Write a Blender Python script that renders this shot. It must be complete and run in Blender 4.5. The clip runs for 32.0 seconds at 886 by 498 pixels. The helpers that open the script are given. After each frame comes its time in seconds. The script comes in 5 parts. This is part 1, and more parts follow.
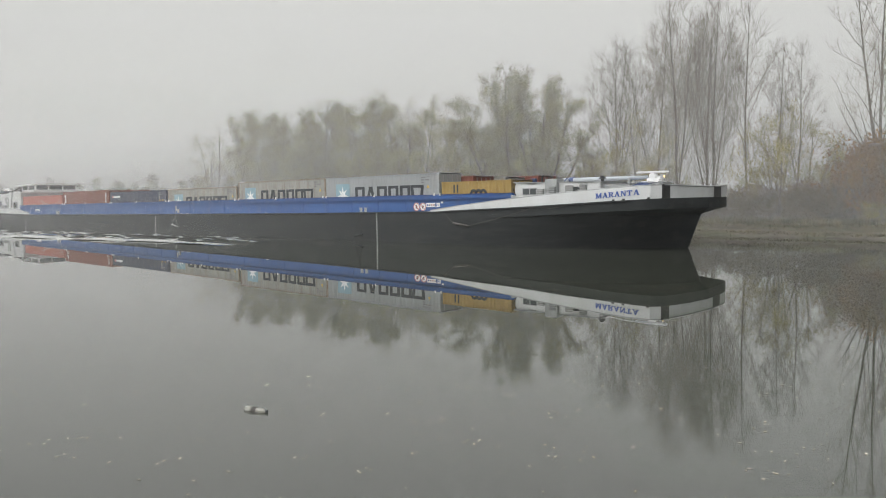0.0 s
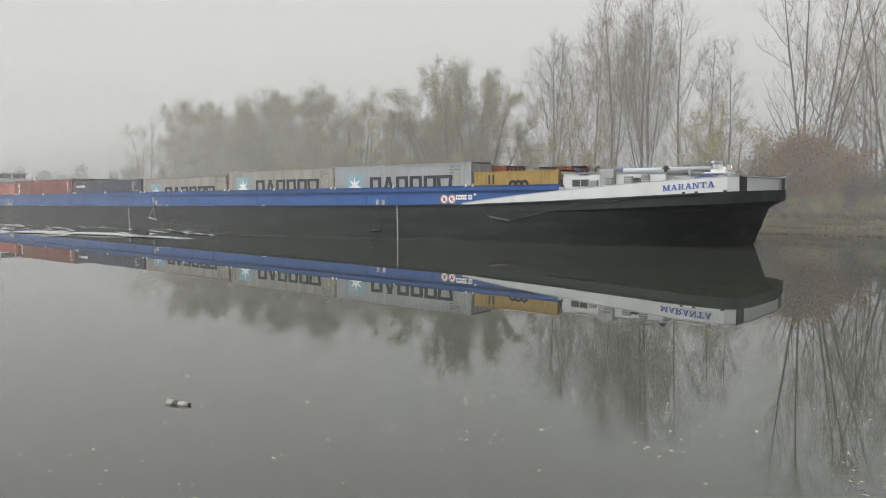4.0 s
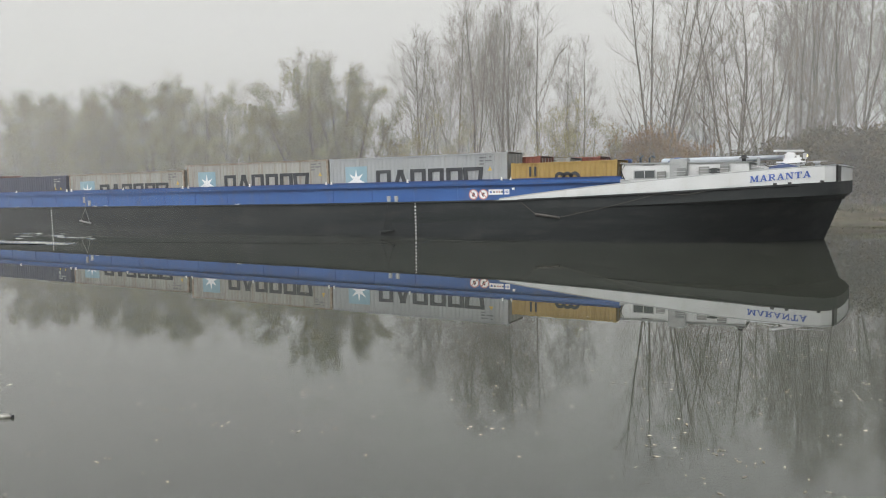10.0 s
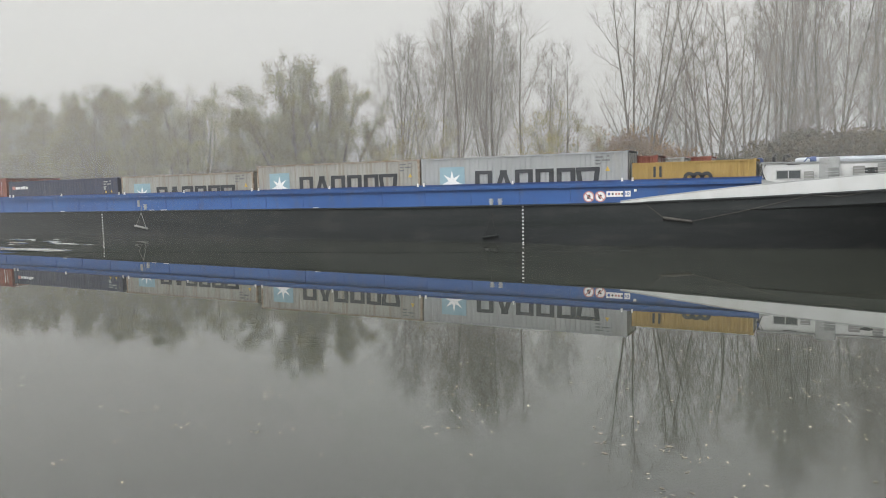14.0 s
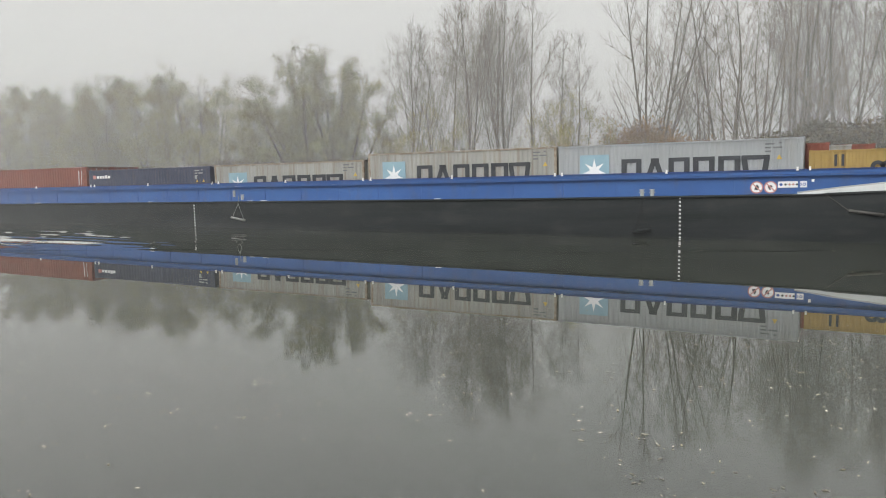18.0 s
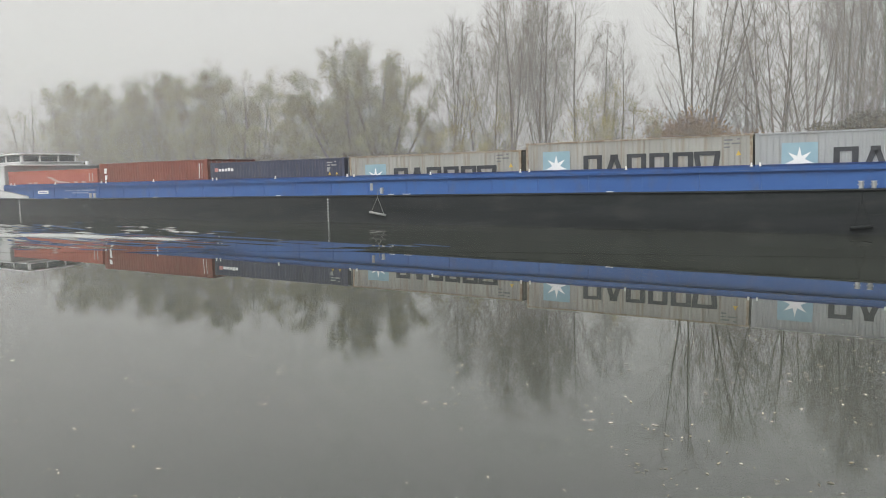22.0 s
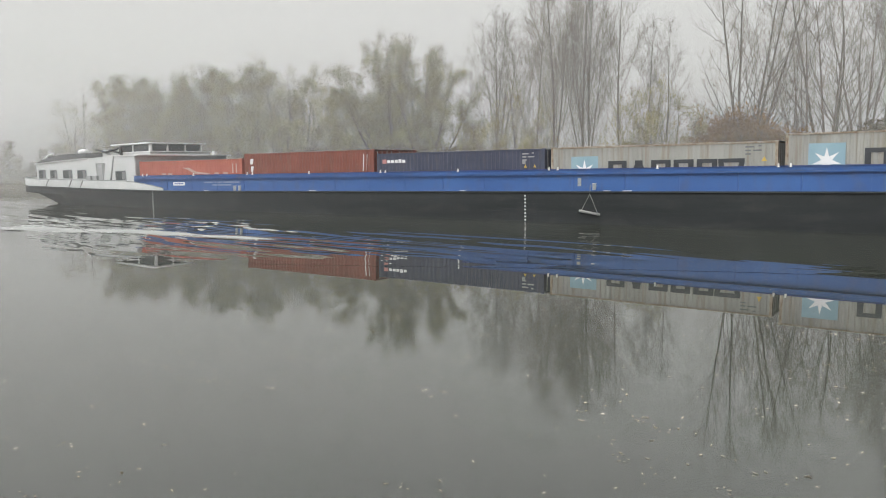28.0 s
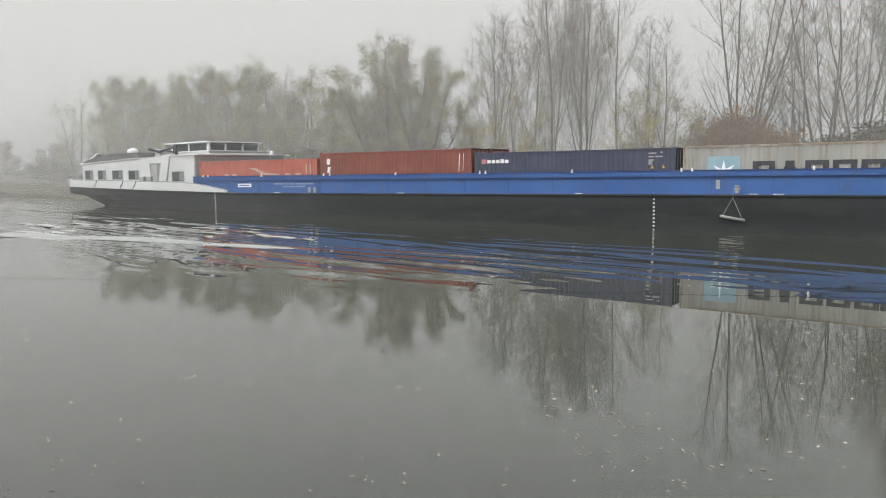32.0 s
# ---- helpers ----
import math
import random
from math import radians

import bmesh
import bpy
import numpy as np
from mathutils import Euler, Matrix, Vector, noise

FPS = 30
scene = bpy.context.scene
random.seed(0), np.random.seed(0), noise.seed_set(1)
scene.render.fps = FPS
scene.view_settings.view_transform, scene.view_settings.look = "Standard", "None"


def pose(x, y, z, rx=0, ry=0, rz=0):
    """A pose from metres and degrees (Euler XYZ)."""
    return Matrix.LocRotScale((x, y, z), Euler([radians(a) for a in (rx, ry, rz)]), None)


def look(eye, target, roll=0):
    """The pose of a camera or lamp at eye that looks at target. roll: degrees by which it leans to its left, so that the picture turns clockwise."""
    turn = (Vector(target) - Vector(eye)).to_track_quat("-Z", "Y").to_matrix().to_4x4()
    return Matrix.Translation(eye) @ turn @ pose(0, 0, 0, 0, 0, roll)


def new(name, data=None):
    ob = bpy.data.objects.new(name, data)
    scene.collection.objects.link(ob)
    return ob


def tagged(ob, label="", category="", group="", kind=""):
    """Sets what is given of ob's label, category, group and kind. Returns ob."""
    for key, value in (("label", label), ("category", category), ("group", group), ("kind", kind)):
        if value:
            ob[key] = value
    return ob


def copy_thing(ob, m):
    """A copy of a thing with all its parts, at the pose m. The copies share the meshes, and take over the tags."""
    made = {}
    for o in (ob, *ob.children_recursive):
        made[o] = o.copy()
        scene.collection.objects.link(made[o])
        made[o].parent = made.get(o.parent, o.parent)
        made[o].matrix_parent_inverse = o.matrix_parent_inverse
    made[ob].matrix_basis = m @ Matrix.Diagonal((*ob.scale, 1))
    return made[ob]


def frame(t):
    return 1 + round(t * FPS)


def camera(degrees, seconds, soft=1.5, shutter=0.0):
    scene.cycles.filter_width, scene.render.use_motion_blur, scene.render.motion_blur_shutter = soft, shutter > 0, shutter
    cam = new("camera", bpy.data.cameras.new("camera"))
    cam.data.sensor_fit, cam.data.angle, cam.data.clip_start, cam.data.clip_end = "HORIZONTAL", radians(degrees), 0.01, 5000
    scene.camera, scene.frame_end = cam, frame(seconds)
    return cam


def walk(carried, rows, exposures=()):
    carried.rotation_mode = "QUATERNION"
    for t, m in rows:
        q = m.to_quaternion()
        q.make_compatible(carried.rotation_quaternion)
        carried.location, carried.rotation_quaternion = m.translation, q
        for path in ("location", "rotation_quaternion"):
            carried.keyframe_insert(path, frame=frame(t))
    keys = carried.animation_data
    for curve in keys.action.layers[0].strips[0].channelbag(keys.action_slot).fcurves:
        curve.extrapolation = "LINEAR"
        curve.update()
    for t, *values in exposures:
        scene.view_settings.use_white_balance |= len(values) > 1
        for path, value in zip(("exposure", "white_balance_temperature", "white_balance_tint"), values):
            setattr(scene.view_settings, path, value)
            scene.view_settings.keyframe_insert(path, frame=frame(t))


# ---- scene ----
cam = camera(59.64, 32.0, soft=1.0)

EYE = Vector((0.0, 0.0, 3.43))
SHIP_Y = 40.46          # near side of the hull
TRIM = -0.619           # the bow rides a little high

# seconds, heading (degrees from +Y towards +X), tilt, lean
PATH = [
    (0.0,-41.19,-4.00,-0.61), (0.5,-40.62,-4.09,-0.58), (1.0,-40.04,-4.15,-0.58), (1.5,-39.37,-4.25,-0.47),
    (2.0,-38.77,-4.36,-0.50), (2.5,-38.33,-4.45,-0.35), (3.0,-37.86,-4.55,-0.29), (3.5,-37.30,-4.61,-0.30),
    (5.5,-34.94,-4.66,-0.24), (6.0,-34.37,-4.71,-0.21), (6.5,-33.67,-4.74,-0.23), (7.0,-32.80,-4.79,-0.28),
    (7.5,-31.91,-4.83,-0.26), (8.0,-31.03,-4.83,-0.36), (8.5,-30.01,-4.90,-0.41), (9.0,-28.97,-5.12,-0.55),
    (9.5,-27.96,-5.18,-0.67), (10.0,-26.88,-5.07,-0.85), (10.5,-26.14,-4.97,-0.94), (11.0,-25.83,-4.94,-0.96),
    (11.5,-25.79,-4.93,-0.95), (12.0,-25.77,-4.92,-0.98), (12.5,-25.75,-4.90,-0.97), (13.0,-25.73,-4.87,-0.92),
    (13.5,-25.71,-4.86,-0.94), (14.0,-25.69,-4.85,-0.93), (14.5,-25.69,-4.81,-0.91), (16.5,-25.74,-5.04,-0.89),
    (17.0,-25.80,-5.14,-0.83), (17.5,-26.06,-5.28,-0.86), (18.0,-26.49,-5.49,-0.81), (18.5,-26.92,-5.61,-0.82),
    (19.0,-27.25,-5.65,-0.79), (19.5,-27.69,-5.73,-0.79), (20.0,-28.13,-5.76,-0.81), (20.5,-28.28,-5.77,-0.83),
    (21.0,-28.63,-5.83,-0.89), (21.5,-29.19,-5.91,-0.97), (22.0,-29.60,-5.95,-1.02), (22.5,-29.94,-5.96,-1.02),
    (23.0,-30.18,-5.99,-0.98), (23.5,-30.20,-5.97,-1.00), (24.0,-30.19,-5.94,-0.94), (24.5,-30.18,-5.93,-0.94),
    (25.0,-30.25,-5.94,-0.96), (25.5,-30.49,-6.01,-0.89), (27.5,-32.07,-6.26,-0.59), (28.0,-32.58,-6.30,-0.49),
    (28.5,-32.71,-6.31,-0.48), (29.0,-32.71,-6.31,-0.48), (29.5,-32.71,-6.30,-0.48), (30.0,-32.70,-6.28,-0.47),
    (30.5,-32.69,-6.26,-0.42), (31.0,-32.70,-6.24,-0.43), (31.5,-32.69,-6.21,-0.42), (32.0,-32.42,-6.22,-0.41),
]


def aim(heading, tilt, lean):
    h, p = radians(heading), radians(tilt)
    way = Vector((math.sin(h) * math.cos(p), math.cos(h) * math.cos(p), math.sin(p)))
    return look(EYE, EYE + way * 10, lean)


walk(cam, [(t, aim(h, p, r)) for t, h, p, r in PATH],
     exposures=[(0, 0.20, 6500, 8), (6, 0.24, 6500, 8), (12, 0.30, 6500, 8), (32, 0.31, 6500, 8)])

# ---- light ----
world = bpy.data.worlds.new("overcast_sky")
scene.world = world
world.use_nodes = True
wn, wl = world.node_tree.nodes, world.node_tree.links
wn.clear()
sky = wn.new("ShaderNodeTexSky")
sky.sky_type = "NISHITA"
sky.sun_disc = False
sky.sun_elevation, sky.sun_rotation = radians(48), radians(200)
sky.air_density, sky.dust_density, sky.ozone_density = 1.0, 6.0, 1.0
hue = wn.new("ShaderNodeHueSaturation")
hue.inputs["Saturation"].default_value = 0.10
wbg = wn.new("ShaderNodeBackground")
wbg.inputs["Strength"].default_value = 0.163
wout = wn.new("ShaderNodeOutputWorld")
wl.new(sky.outputs[0], hue.inputs["Color"])
wl.new(hue.outputs[0], wbg.inputs["Color"])
wl.new(wbg.outputs[0], wout.inputs[0])

sun = new("sun", bpy.data.lights.new("sun", "SUN"))
sun.data.energy, sun.data.angle = 0.7, radians(60)
sun.data.color = (1.0, 0.97, 0.93)
sun.matrix_world = look((40, -60, 110), (0, 40, 0))

# ---- materials ----


def node_mat(name):
    m = bpy.data.materials.new(name)
    m.use_nodes = True
    t = m.node_tree
    return m, t.nodes, t.links, t.nodes["Principled BSDF"]


def ramp(n, stops):
    r = n.new("ShaderNodeValToRGB")
    e = r.color_ramp.elements
    while len(e) < len(stops):
        e.new(0.5)
    for k, (p, c) in enumerate(stops):
        e[k].position, e[k].color = p, (*c, 1)
    return r


def coords(n, l, scale=(1, 1, 1), world_space=False):
    c = n.new("ShaderNodeNewGeometry") if world_space else n.new("ShaderNodeTexCoord")
    m = n.new("ShaderNodeMapping")
    m.inputs["Scale"].default_value = scale
    l.new(c.outputs["Position" if world_space else "Object"], m.inputs["Vector"])
    return m


def surface(name, base, second, rough=0.6, metal=0.0, scale=1.2, fine=18.0, bump=0.15, stretch=(1, 1, 1),
            dirt=None, dirt_amount=0.35, vary=0.0, spec=0.5):
    """Paint, earth or bark: two colours mixed by coarse noise, fine grain, dirt patches, small relief."""
    m, n, l, b = node_mat(name)
    mp = coords(n, l, stretch)
    big = n.new("ShaderNodeTexNoise")
    big.inputs["Scale"].default_value, big.inputs["Detail"].default_value = scale, 5
    small = n.new("ShaderNodeTexNoise")
    small.inputs["Scale"].default_value, small.inputs["Detail"].default_value = fine, 4
    for x in (big, small):
        l.new(mp.outputs[0], x.inputs["Vector"])
    r = ramp(n, [(0.36, base), (0.66, second)])
    l.new(big.outputs["Fac"], r.inputs["Fac"])
    last = r.outputs["Color"]
    if dirt:
        d = ramp(n, [(0.52, (0, 0, 0)), (0.70, (dirt_amount,) * 3)])
        mix2 = n.new("ShaderNodeTexNoise")
        mix2.inputs["Scale"].default_value, mix2.inputs["Detail"].default_value = scale * 2.3, 7
        off = coords(n, l, (stretch[0] * 2.2, stretch[1], stretch[2] * 0.45))
        l.new(off.outputs[0], mix2.inputs["Vector"])
        l.new(mix2.outputs["Fac"], d.inputs["Fac"])
        mx = n.new("ShaderNodeMixRGB")
        mx.inputs["Color2"].default_value = (*dirt, 1)
        l.new(d.outputs["Color"], mx.inputs["Fac"])
        l.new(last, mx.inputs["Color1"])
        last = mx.outputs["Color"]
    if vary:
        oi = n.new("ShaderNodeObjectInfo")
        mr = n.new("ShaderNodeMapRange")
        mr.inputs["To Min"].default_value, mr.inputs["To Max"].default_value = 1 - vary, 1 + vary
        l.new(oi.outputs["Random"], mr.inputs["Value"])
        hs = n.new("ShaderNodeHueSaturation")
        l.new(mr.outputs["Result"], hs.inputs["Value"])
        l.new(last, hs.inputs["Color"])
        last = hs.outputs["Color"]
    l.new(last, b.inputs["Base Color"])
    rr = n.new("ShaderNodeMapRange")
    rr.inputs["To Min"].default_value, rr.inputs["To Max"].default_value = max(0.02, rough - 0.12), min(1, rough + 0.12)
    l.new(small.outputs["Fac"], rr.inputs["Value"])
    l.new(rr.outputs["Result"], b.inputs["Roughness"])
    b.inputs["Metallic"].default_value = metal
    b.inputs["Specular IOR Level"].default_value = spec
    if bump:
        bp = n.new("ShaderNodeBump")
        bp.inputs["Strength"].default_value, bp.inputs["Distance"].default_value = bump, 0.02
        l.new(small.outputs["Fac"], bp.inputs["Height"])
        l.new(bp.outputs["Normal"], b.inputs["Normal"])
    return m


M_HULL = surface("black_hull_paint", (0.0165, 0.0190, 0.0200), (0.0260, 0.0290, 0.0303), 0.66, scale=0.6, fine=9, spec=0.16,
                 stretch=(0.14, 1, 2.2), dirt=(0.055, 0.057, 0.056), dirt_amount=0.28)
M_BLUE = surface("blue_paint", (0.022, 0.075, 0.235), (0.030, 0.094, 0.275), 0.45, scale=0.7, fine=12, stretch=(0.4, 1, 1),
                 dirt=(0.06, 0.07, 0.12), dirt_amount=0.4)
M_BLUE_DARK = surface("dark_blue_paint", (0.02, 0.04, 0.17), (0.03, 0.055, 0.21), 0.5)
M_WHITE = surface("white_ship_paint", (0.52, 0.53, 0.535), (0.46, 0.47, 0.47), 0.38, scale=0.8, fine=14,
                  dirt=(0.42, 0.40, 0.36), dirt_amount=0.30)
M_CLEAN = surface("clean_white_paint", (0.70, 0.70, 0.70), (0.64, 0.64, 0.64), 0.4)
M_DECK = surface("grey_deck_paint", (0.16, 0.17, 0.17), (0.24, 0.24, 0.23), 0.7, scale=1.5)
M_ROOF = surface("dark_roof_covering", (0.075, 0.078, 0.08), (0.11, 0.11, 0.11), 0.75, scale=1.5)
M_GREY = surface("grey_cabinet_paint", (0.25, 0.26, 0.26), (0.31, 0.32, 0.32), 0.5, scale=2)
M_STEEL = surface("galvanised_steel", (0.38, 0.39, 0.40), (0.5, 0.5, 0.5), 0.45, metal=0.8, scale=5)
M_BLACK = surface("black_paint", (0.010, 0.010, 0.011), (0.02, 0.02, 0.02), 0.5)
M_RUBBER = surface("black_rubber", (0.015, 0.015, 0.015), (0.03, 0.03, 0.03), 0.8)
M_ROPE = surface("worn_rope", (0.04, 0.038, 0.035), (0.065, 0.06, 0.055), 0.9, scale=8, fine=60)
M_TARP = surface("blue_tarpaulin", (0.035, 0.055, 0.13), (0.05, 0.08, 0.19), 0.6, scale=3)
M_RED = surface("faded_signal_red_paint", (0.42, 0.20, 0.185), (0.38, 0.16, 0.15), 0.45)
M_YELLOW = surface("signal_yellow_paint", (0.50, 0.34, 0.07), (0.42, 0.29, 0.06), 0.5)
M_NAVY_TEXT = surface("blue_lettering", (0.04, 0.085, 0.29), (0.05, 0.10, 0.33), 0.45)
M_C_GREY = surface("grey_container_paint", (0.255, 0.268, 0.275), (0.29, 0.303, 0.31), 0.55, scale=0.6, stretch=(0.5, 1, 1),
                   dirt=(0.25, 0.235, 0.21), dirt_amount=0.35, fine=10)
M_C_BEIGE = surface("weathered_grey_container_paint", (0.245, 0.243, 0.225), (0.29, 0.288, 0.268), 0.6, scale=0.8, stretch=(1.2, 1, 0.3),
                    dirt=(0.20, 0.16, 0.115), dirt_amount=0.6, fine=10)
M_C_NAVY = surface("navy_container_paint", (0.034, 0.040, 0.070), (0.048, 0.054, 0.088), 0.5, scale=0.8, dirt=(0.08, 0.07, 0.07), dirt_amount=0.4)
M_C_BROWN = surface("red_brown_container_paint", (0.16, 0.045, 0.030), (0.20, 0.062, 0.042), 0.55, scale=0.7, dirt=(0.12, 0.07, 0.05), dirt_amount=0.5)
M_C_RED = surface("orange_red_container_paint", (0.33, 0.092, 0.065), (0.38, 0.115, 0.08), 0.55, scale=0.7, dirt=(0.25, 0.10, 0.07), dirt_amount=0.4)
M_C_OCHRE = surface("ochre_container_paint", (0.27, 0.18, 0.050), (0.31, 0.21, 0.065), 0.55, scale=0.7, dirt=(0.20, 0.12, 0.04), dirt_amount=0.5)
M_RUST = surface("rusty_frame_paint", (0.20, 0.15, 0.10), (0.32, 0.29, 0.24), 0.7, scale=3, dirt=(0.12, 0.05, 0.025), dirt_amount=0.9)
M_LOGO = surface("light_blue_panel", (0.19, 0.30, 0.36), (0.23, 0.34, 0.40), 0.5)
M_LETTER = surface("charcoal_lettering", (0.022, 0.025, 0.030), (0.035, 0.038, 0.045), 0.55)
M_PALE = surface("pale_blue_white_paint", (0.40, 0.425, 0.46), (0.35, 0.375, 0.41), 0.45)
M_PALE_TEXT = surface("faded_pale_blue_lettering", (0.15, 0.20, 0.33), (0.19, 0.24, 0.37), 0.6)
M_FADED = surface("faded_pink_white_paint", (0.42, 0.30, 0.27), (0.36, 0.24, 0.21), 0.6)
M_DIM = surface("faded_grey_lettering", (0.12, 0.125, 0.13), (0.17, 0.17, 0.175), 0.6)
M_WOOD = surface("wet_wood", (0.045, 0.043, 0.04), (0.075, 0.07, 0.065), 0.8, scale=4, fine=30)


def glass_mat():
    m, n, l, b = node_mat("dark_window_glass")
    b.inputs["Base Color"].default_value = (0.065, 0.073, 0.076, 1)
    b.inputs["Roughness"].default_value = 0.06
    b.inputs["Specular IOR Level"].default_value = 0.6
    return m


M_GLASS = glass_mat()
M_LAMP, _n, _l, _b = node_mat("lit_amber_lamp")
_b.inputs["Base Color"].default_value = (0.8, 0.5, 0.15, 1)
_b.inputs["Emission Color"].default_value = (1.0, 0.72, 0.32, 1)
_b.inputs["Emission Strength"].default_value = 2.5
M_BARK = surface("grey_brown_bark", (0.075, 0.067, 0.054), (0.13, 0.116, 0.094), 0.9, scale=2, fine=20, bump=0.4, vary=0.2)
M_TWIG = surface("bare_twigs", (0.12, 0.100, 0.078), (0.18, 0.150, 0.118), 0.9, scale=1, bump=0, vary=0.25)


def leaf_mat(name, a, b2, c2, vary=0.2):
    m, n, l, b = node_mat(name)
    g = n.new("ShaderNodeNewGeometry")
    r = ramp(n, [(0.0, a), (0.55, b2), (1.0, c2)])
    l.new(g.outputs["Random Per Island"], r.inputs["Fac"])
    oi = n.new("ShaderNodeObjectInfo")
    mr = n.new("ShaderNodeMapRange")
    mr.inputs["To Min"].default_value, mr.inputs["To Max"].default_value = 1 - vary, 1 + vary
    l.new(oi.outputs["Random"], mr.inputs["Value"])
    hs = n.new("ShaderNodeHueSaturation")
    l.new(mr.outputs["Result"], hs.inputs["Value"])
    mp = coords(n, l, (0.55, 0.55, 0.75))
    nz = n.new("ShaderNodeTexNoise")
    nz.inputs["Scale"].default_value, nz.inputs["Detail"].default_value = 1.0, 2
    l.new(mp.outputs[0], nz.inputs["Vector"])
    patch = n.new("ShaderNodeMapRange")
    for k, v in zip(("From Min", "From Max", "To Min", "To Max"), (0.32, 0.68, 0.62, 1.38)):
        patch.inputs[k].default_value = v
    l.new(nz.outputs["Fac"], patch.inputs["Value"])
    pm = n.new("ShaderNodeMath")
    pm.operation = "MULTIPLY"
    l.new(mr.outputs["Result"], pm.inputs[0])
    l.new(patch.outputs["Result"], pm.inputs[1])
    l.new(pm.outputs[0], hs.inputs["Value"])
    l.new(r.outputs["Color"], hs.inputs["Color"])
    l.new(hs.outputs["Color"], b.inputs["Base Color"])
    b.inputs["Roughness"].default_value = 0.7
    tr = n.new("ShaderNodeBsdfTranslucent")
    l.new(hs.outputs["Color"], tr.inputs["Color"])
    mx = n.new("ShaderNodeMixShader")
    mx.inputs["Fac"].default_value = 0.3
    l.new(b.outputs[0], mx.inputs[1])
    l.new(tr.outputs[0], mx.inputs[2])
    l.new(mx.outputs[0], n["Material Output"].inputs["Surface"])
    return m


M_LEAF_WILLOW = leaf_mat("olive_willow_leaves", (0.13, 0.125, 0.050), (0.195, 0.180, 0.075), (0.265, 0.23, 0.10))
M_LEAF_YELLOW = leaf_mat("yellowing_leaves", (0.13, 0.115, 0.030), (0.20, 0.17, 0.045), (0.27, 0.21, 0.06))
M_LEAF_BRUSH = leaf_mat("brown_thicket_leaves", (0.043, 0.031, 0.018), (0.072, 0.053, 0.028), (0.10, 0.078, 0.038))
M_LEAF_ORANGE = leaf_mat("russet_leaves", (0.15, 0.064, 0.012), (0.21, 0.098, 0.018), (0.25, 0.145, 0.030))
M_LEAF_RUST = leaf_mat("faded_brown_leaves", (0.030, 0.025, 0.010), (0.055, 0.043, 0.017), (0.095, 0.066, 0.024))
M_GRASS = leaf_mat("bank_grass", (0.045, 0.050, 0.020), (0.085, 0.080, 0.036), (0.17, 0.14, 0.075), 0.0)
M_FLOAT = leaf_mat("floating_fallen_leaves", (0.15, 0.12, 0.065), (0.19, 0.165, 0.115), (0.25, 0.225, 0.18), 0.0)


def water_mat(name, wave, murk=(0.043, 0.0465, 0.0375)):
    m, n, l, b = node_mat(name)
    b.inputs["Base Color"].default_value = (*murk, 1)
    b.inputs["Roughness"].default_value = 0.0
    b.inputs["IOR"].default_value = 1.92
    mp = coords(n, l, (0.10, 0.38, 1), True)
    a = n.new("ShaderNodeTexNoise")
    a.inputs["Scale"].default_value, a.inputs["Detail"].default_value = 1.0, 2
    mp2 = coords(n, l, (0.9, 2.6, 1), True)
    c = n.new("ShaderNodeTexNoise")
    c.inputs["Scale"].default_value, c.inputs["Detail"].default_value = 1.0, 2
    l.new(mp.outputs[0], a.inputs["Vector"])
    l.new(mp2.outputs[0], c.inputs["Vector"])
    add = n.new("ShaderNodeMath")
    add.operation = "MULTIPLY_ADD"
    add.inputs[1].default_value = 0.06
    l.new(c.outputs["Fac"], add.inputs[0])
    l.new(a.outputs["Fac"], add.inputs[2])
    bp = n.new("ShaderNodeBump")
    bp.inputs["Strength"].default_value, bp.inputs["Distance"].default_value = 1.0, wave
    l.new(add.outputs[0], bp.inputs["Height"])
    l.new(bp.outputs["Normal"], b.inputs["Normal"])
    return m


M_WATER = water_mat("still_river_water", 0.0014)
M_WAKE = water_mat("rippled_river_water", 0.0014)
# crests get a much paler base colour than the open water
M_CREST = water_mat("pale_wave_crest", 0.0020, (0.26, 0.27, 0.26))


def ground_mat():
    m, n, l, b = node_mat("wet_grass_and_mud")
    mp = coords(n, l, (0.35, 1.6, 5.0), True)
    a = n.new("ShaderNodeTexNoise")
    a.inputs["Scale"].default_value, a.inputs["Detail"].default_value = 0.9, 8
    l.new(mp.outputs[0], a.inputs["Vector"])
    r = ramp(n, [(0.30, (0.030, 0.024, 0.015)), (0.46, (0.058, 0.047, 0.030)), (0.58, (0.042, 0.043, 0.018)), (0.75, (0.080, 0.068, 0.040))])
    l.new(a.outputs["Fac"], r.inputs["Fac"])
    l.new(r.outputs["Color"], b.inputs["Base Color"])
    b.inputs["Roughness"].default_value = 0.95
    bp = n.new("ShaderNodeBump")
    bp.inputs["Strength"].default_value, bp.inputs["Distance"].default_value = 0.6, 0.1
    l.new(a.outputs["Fac"], bp.inputs["Height"])
    l.new(bp.outputs["Normal"], b.inputs["Normal"])
    return m


M_GROUND = ground_mat()


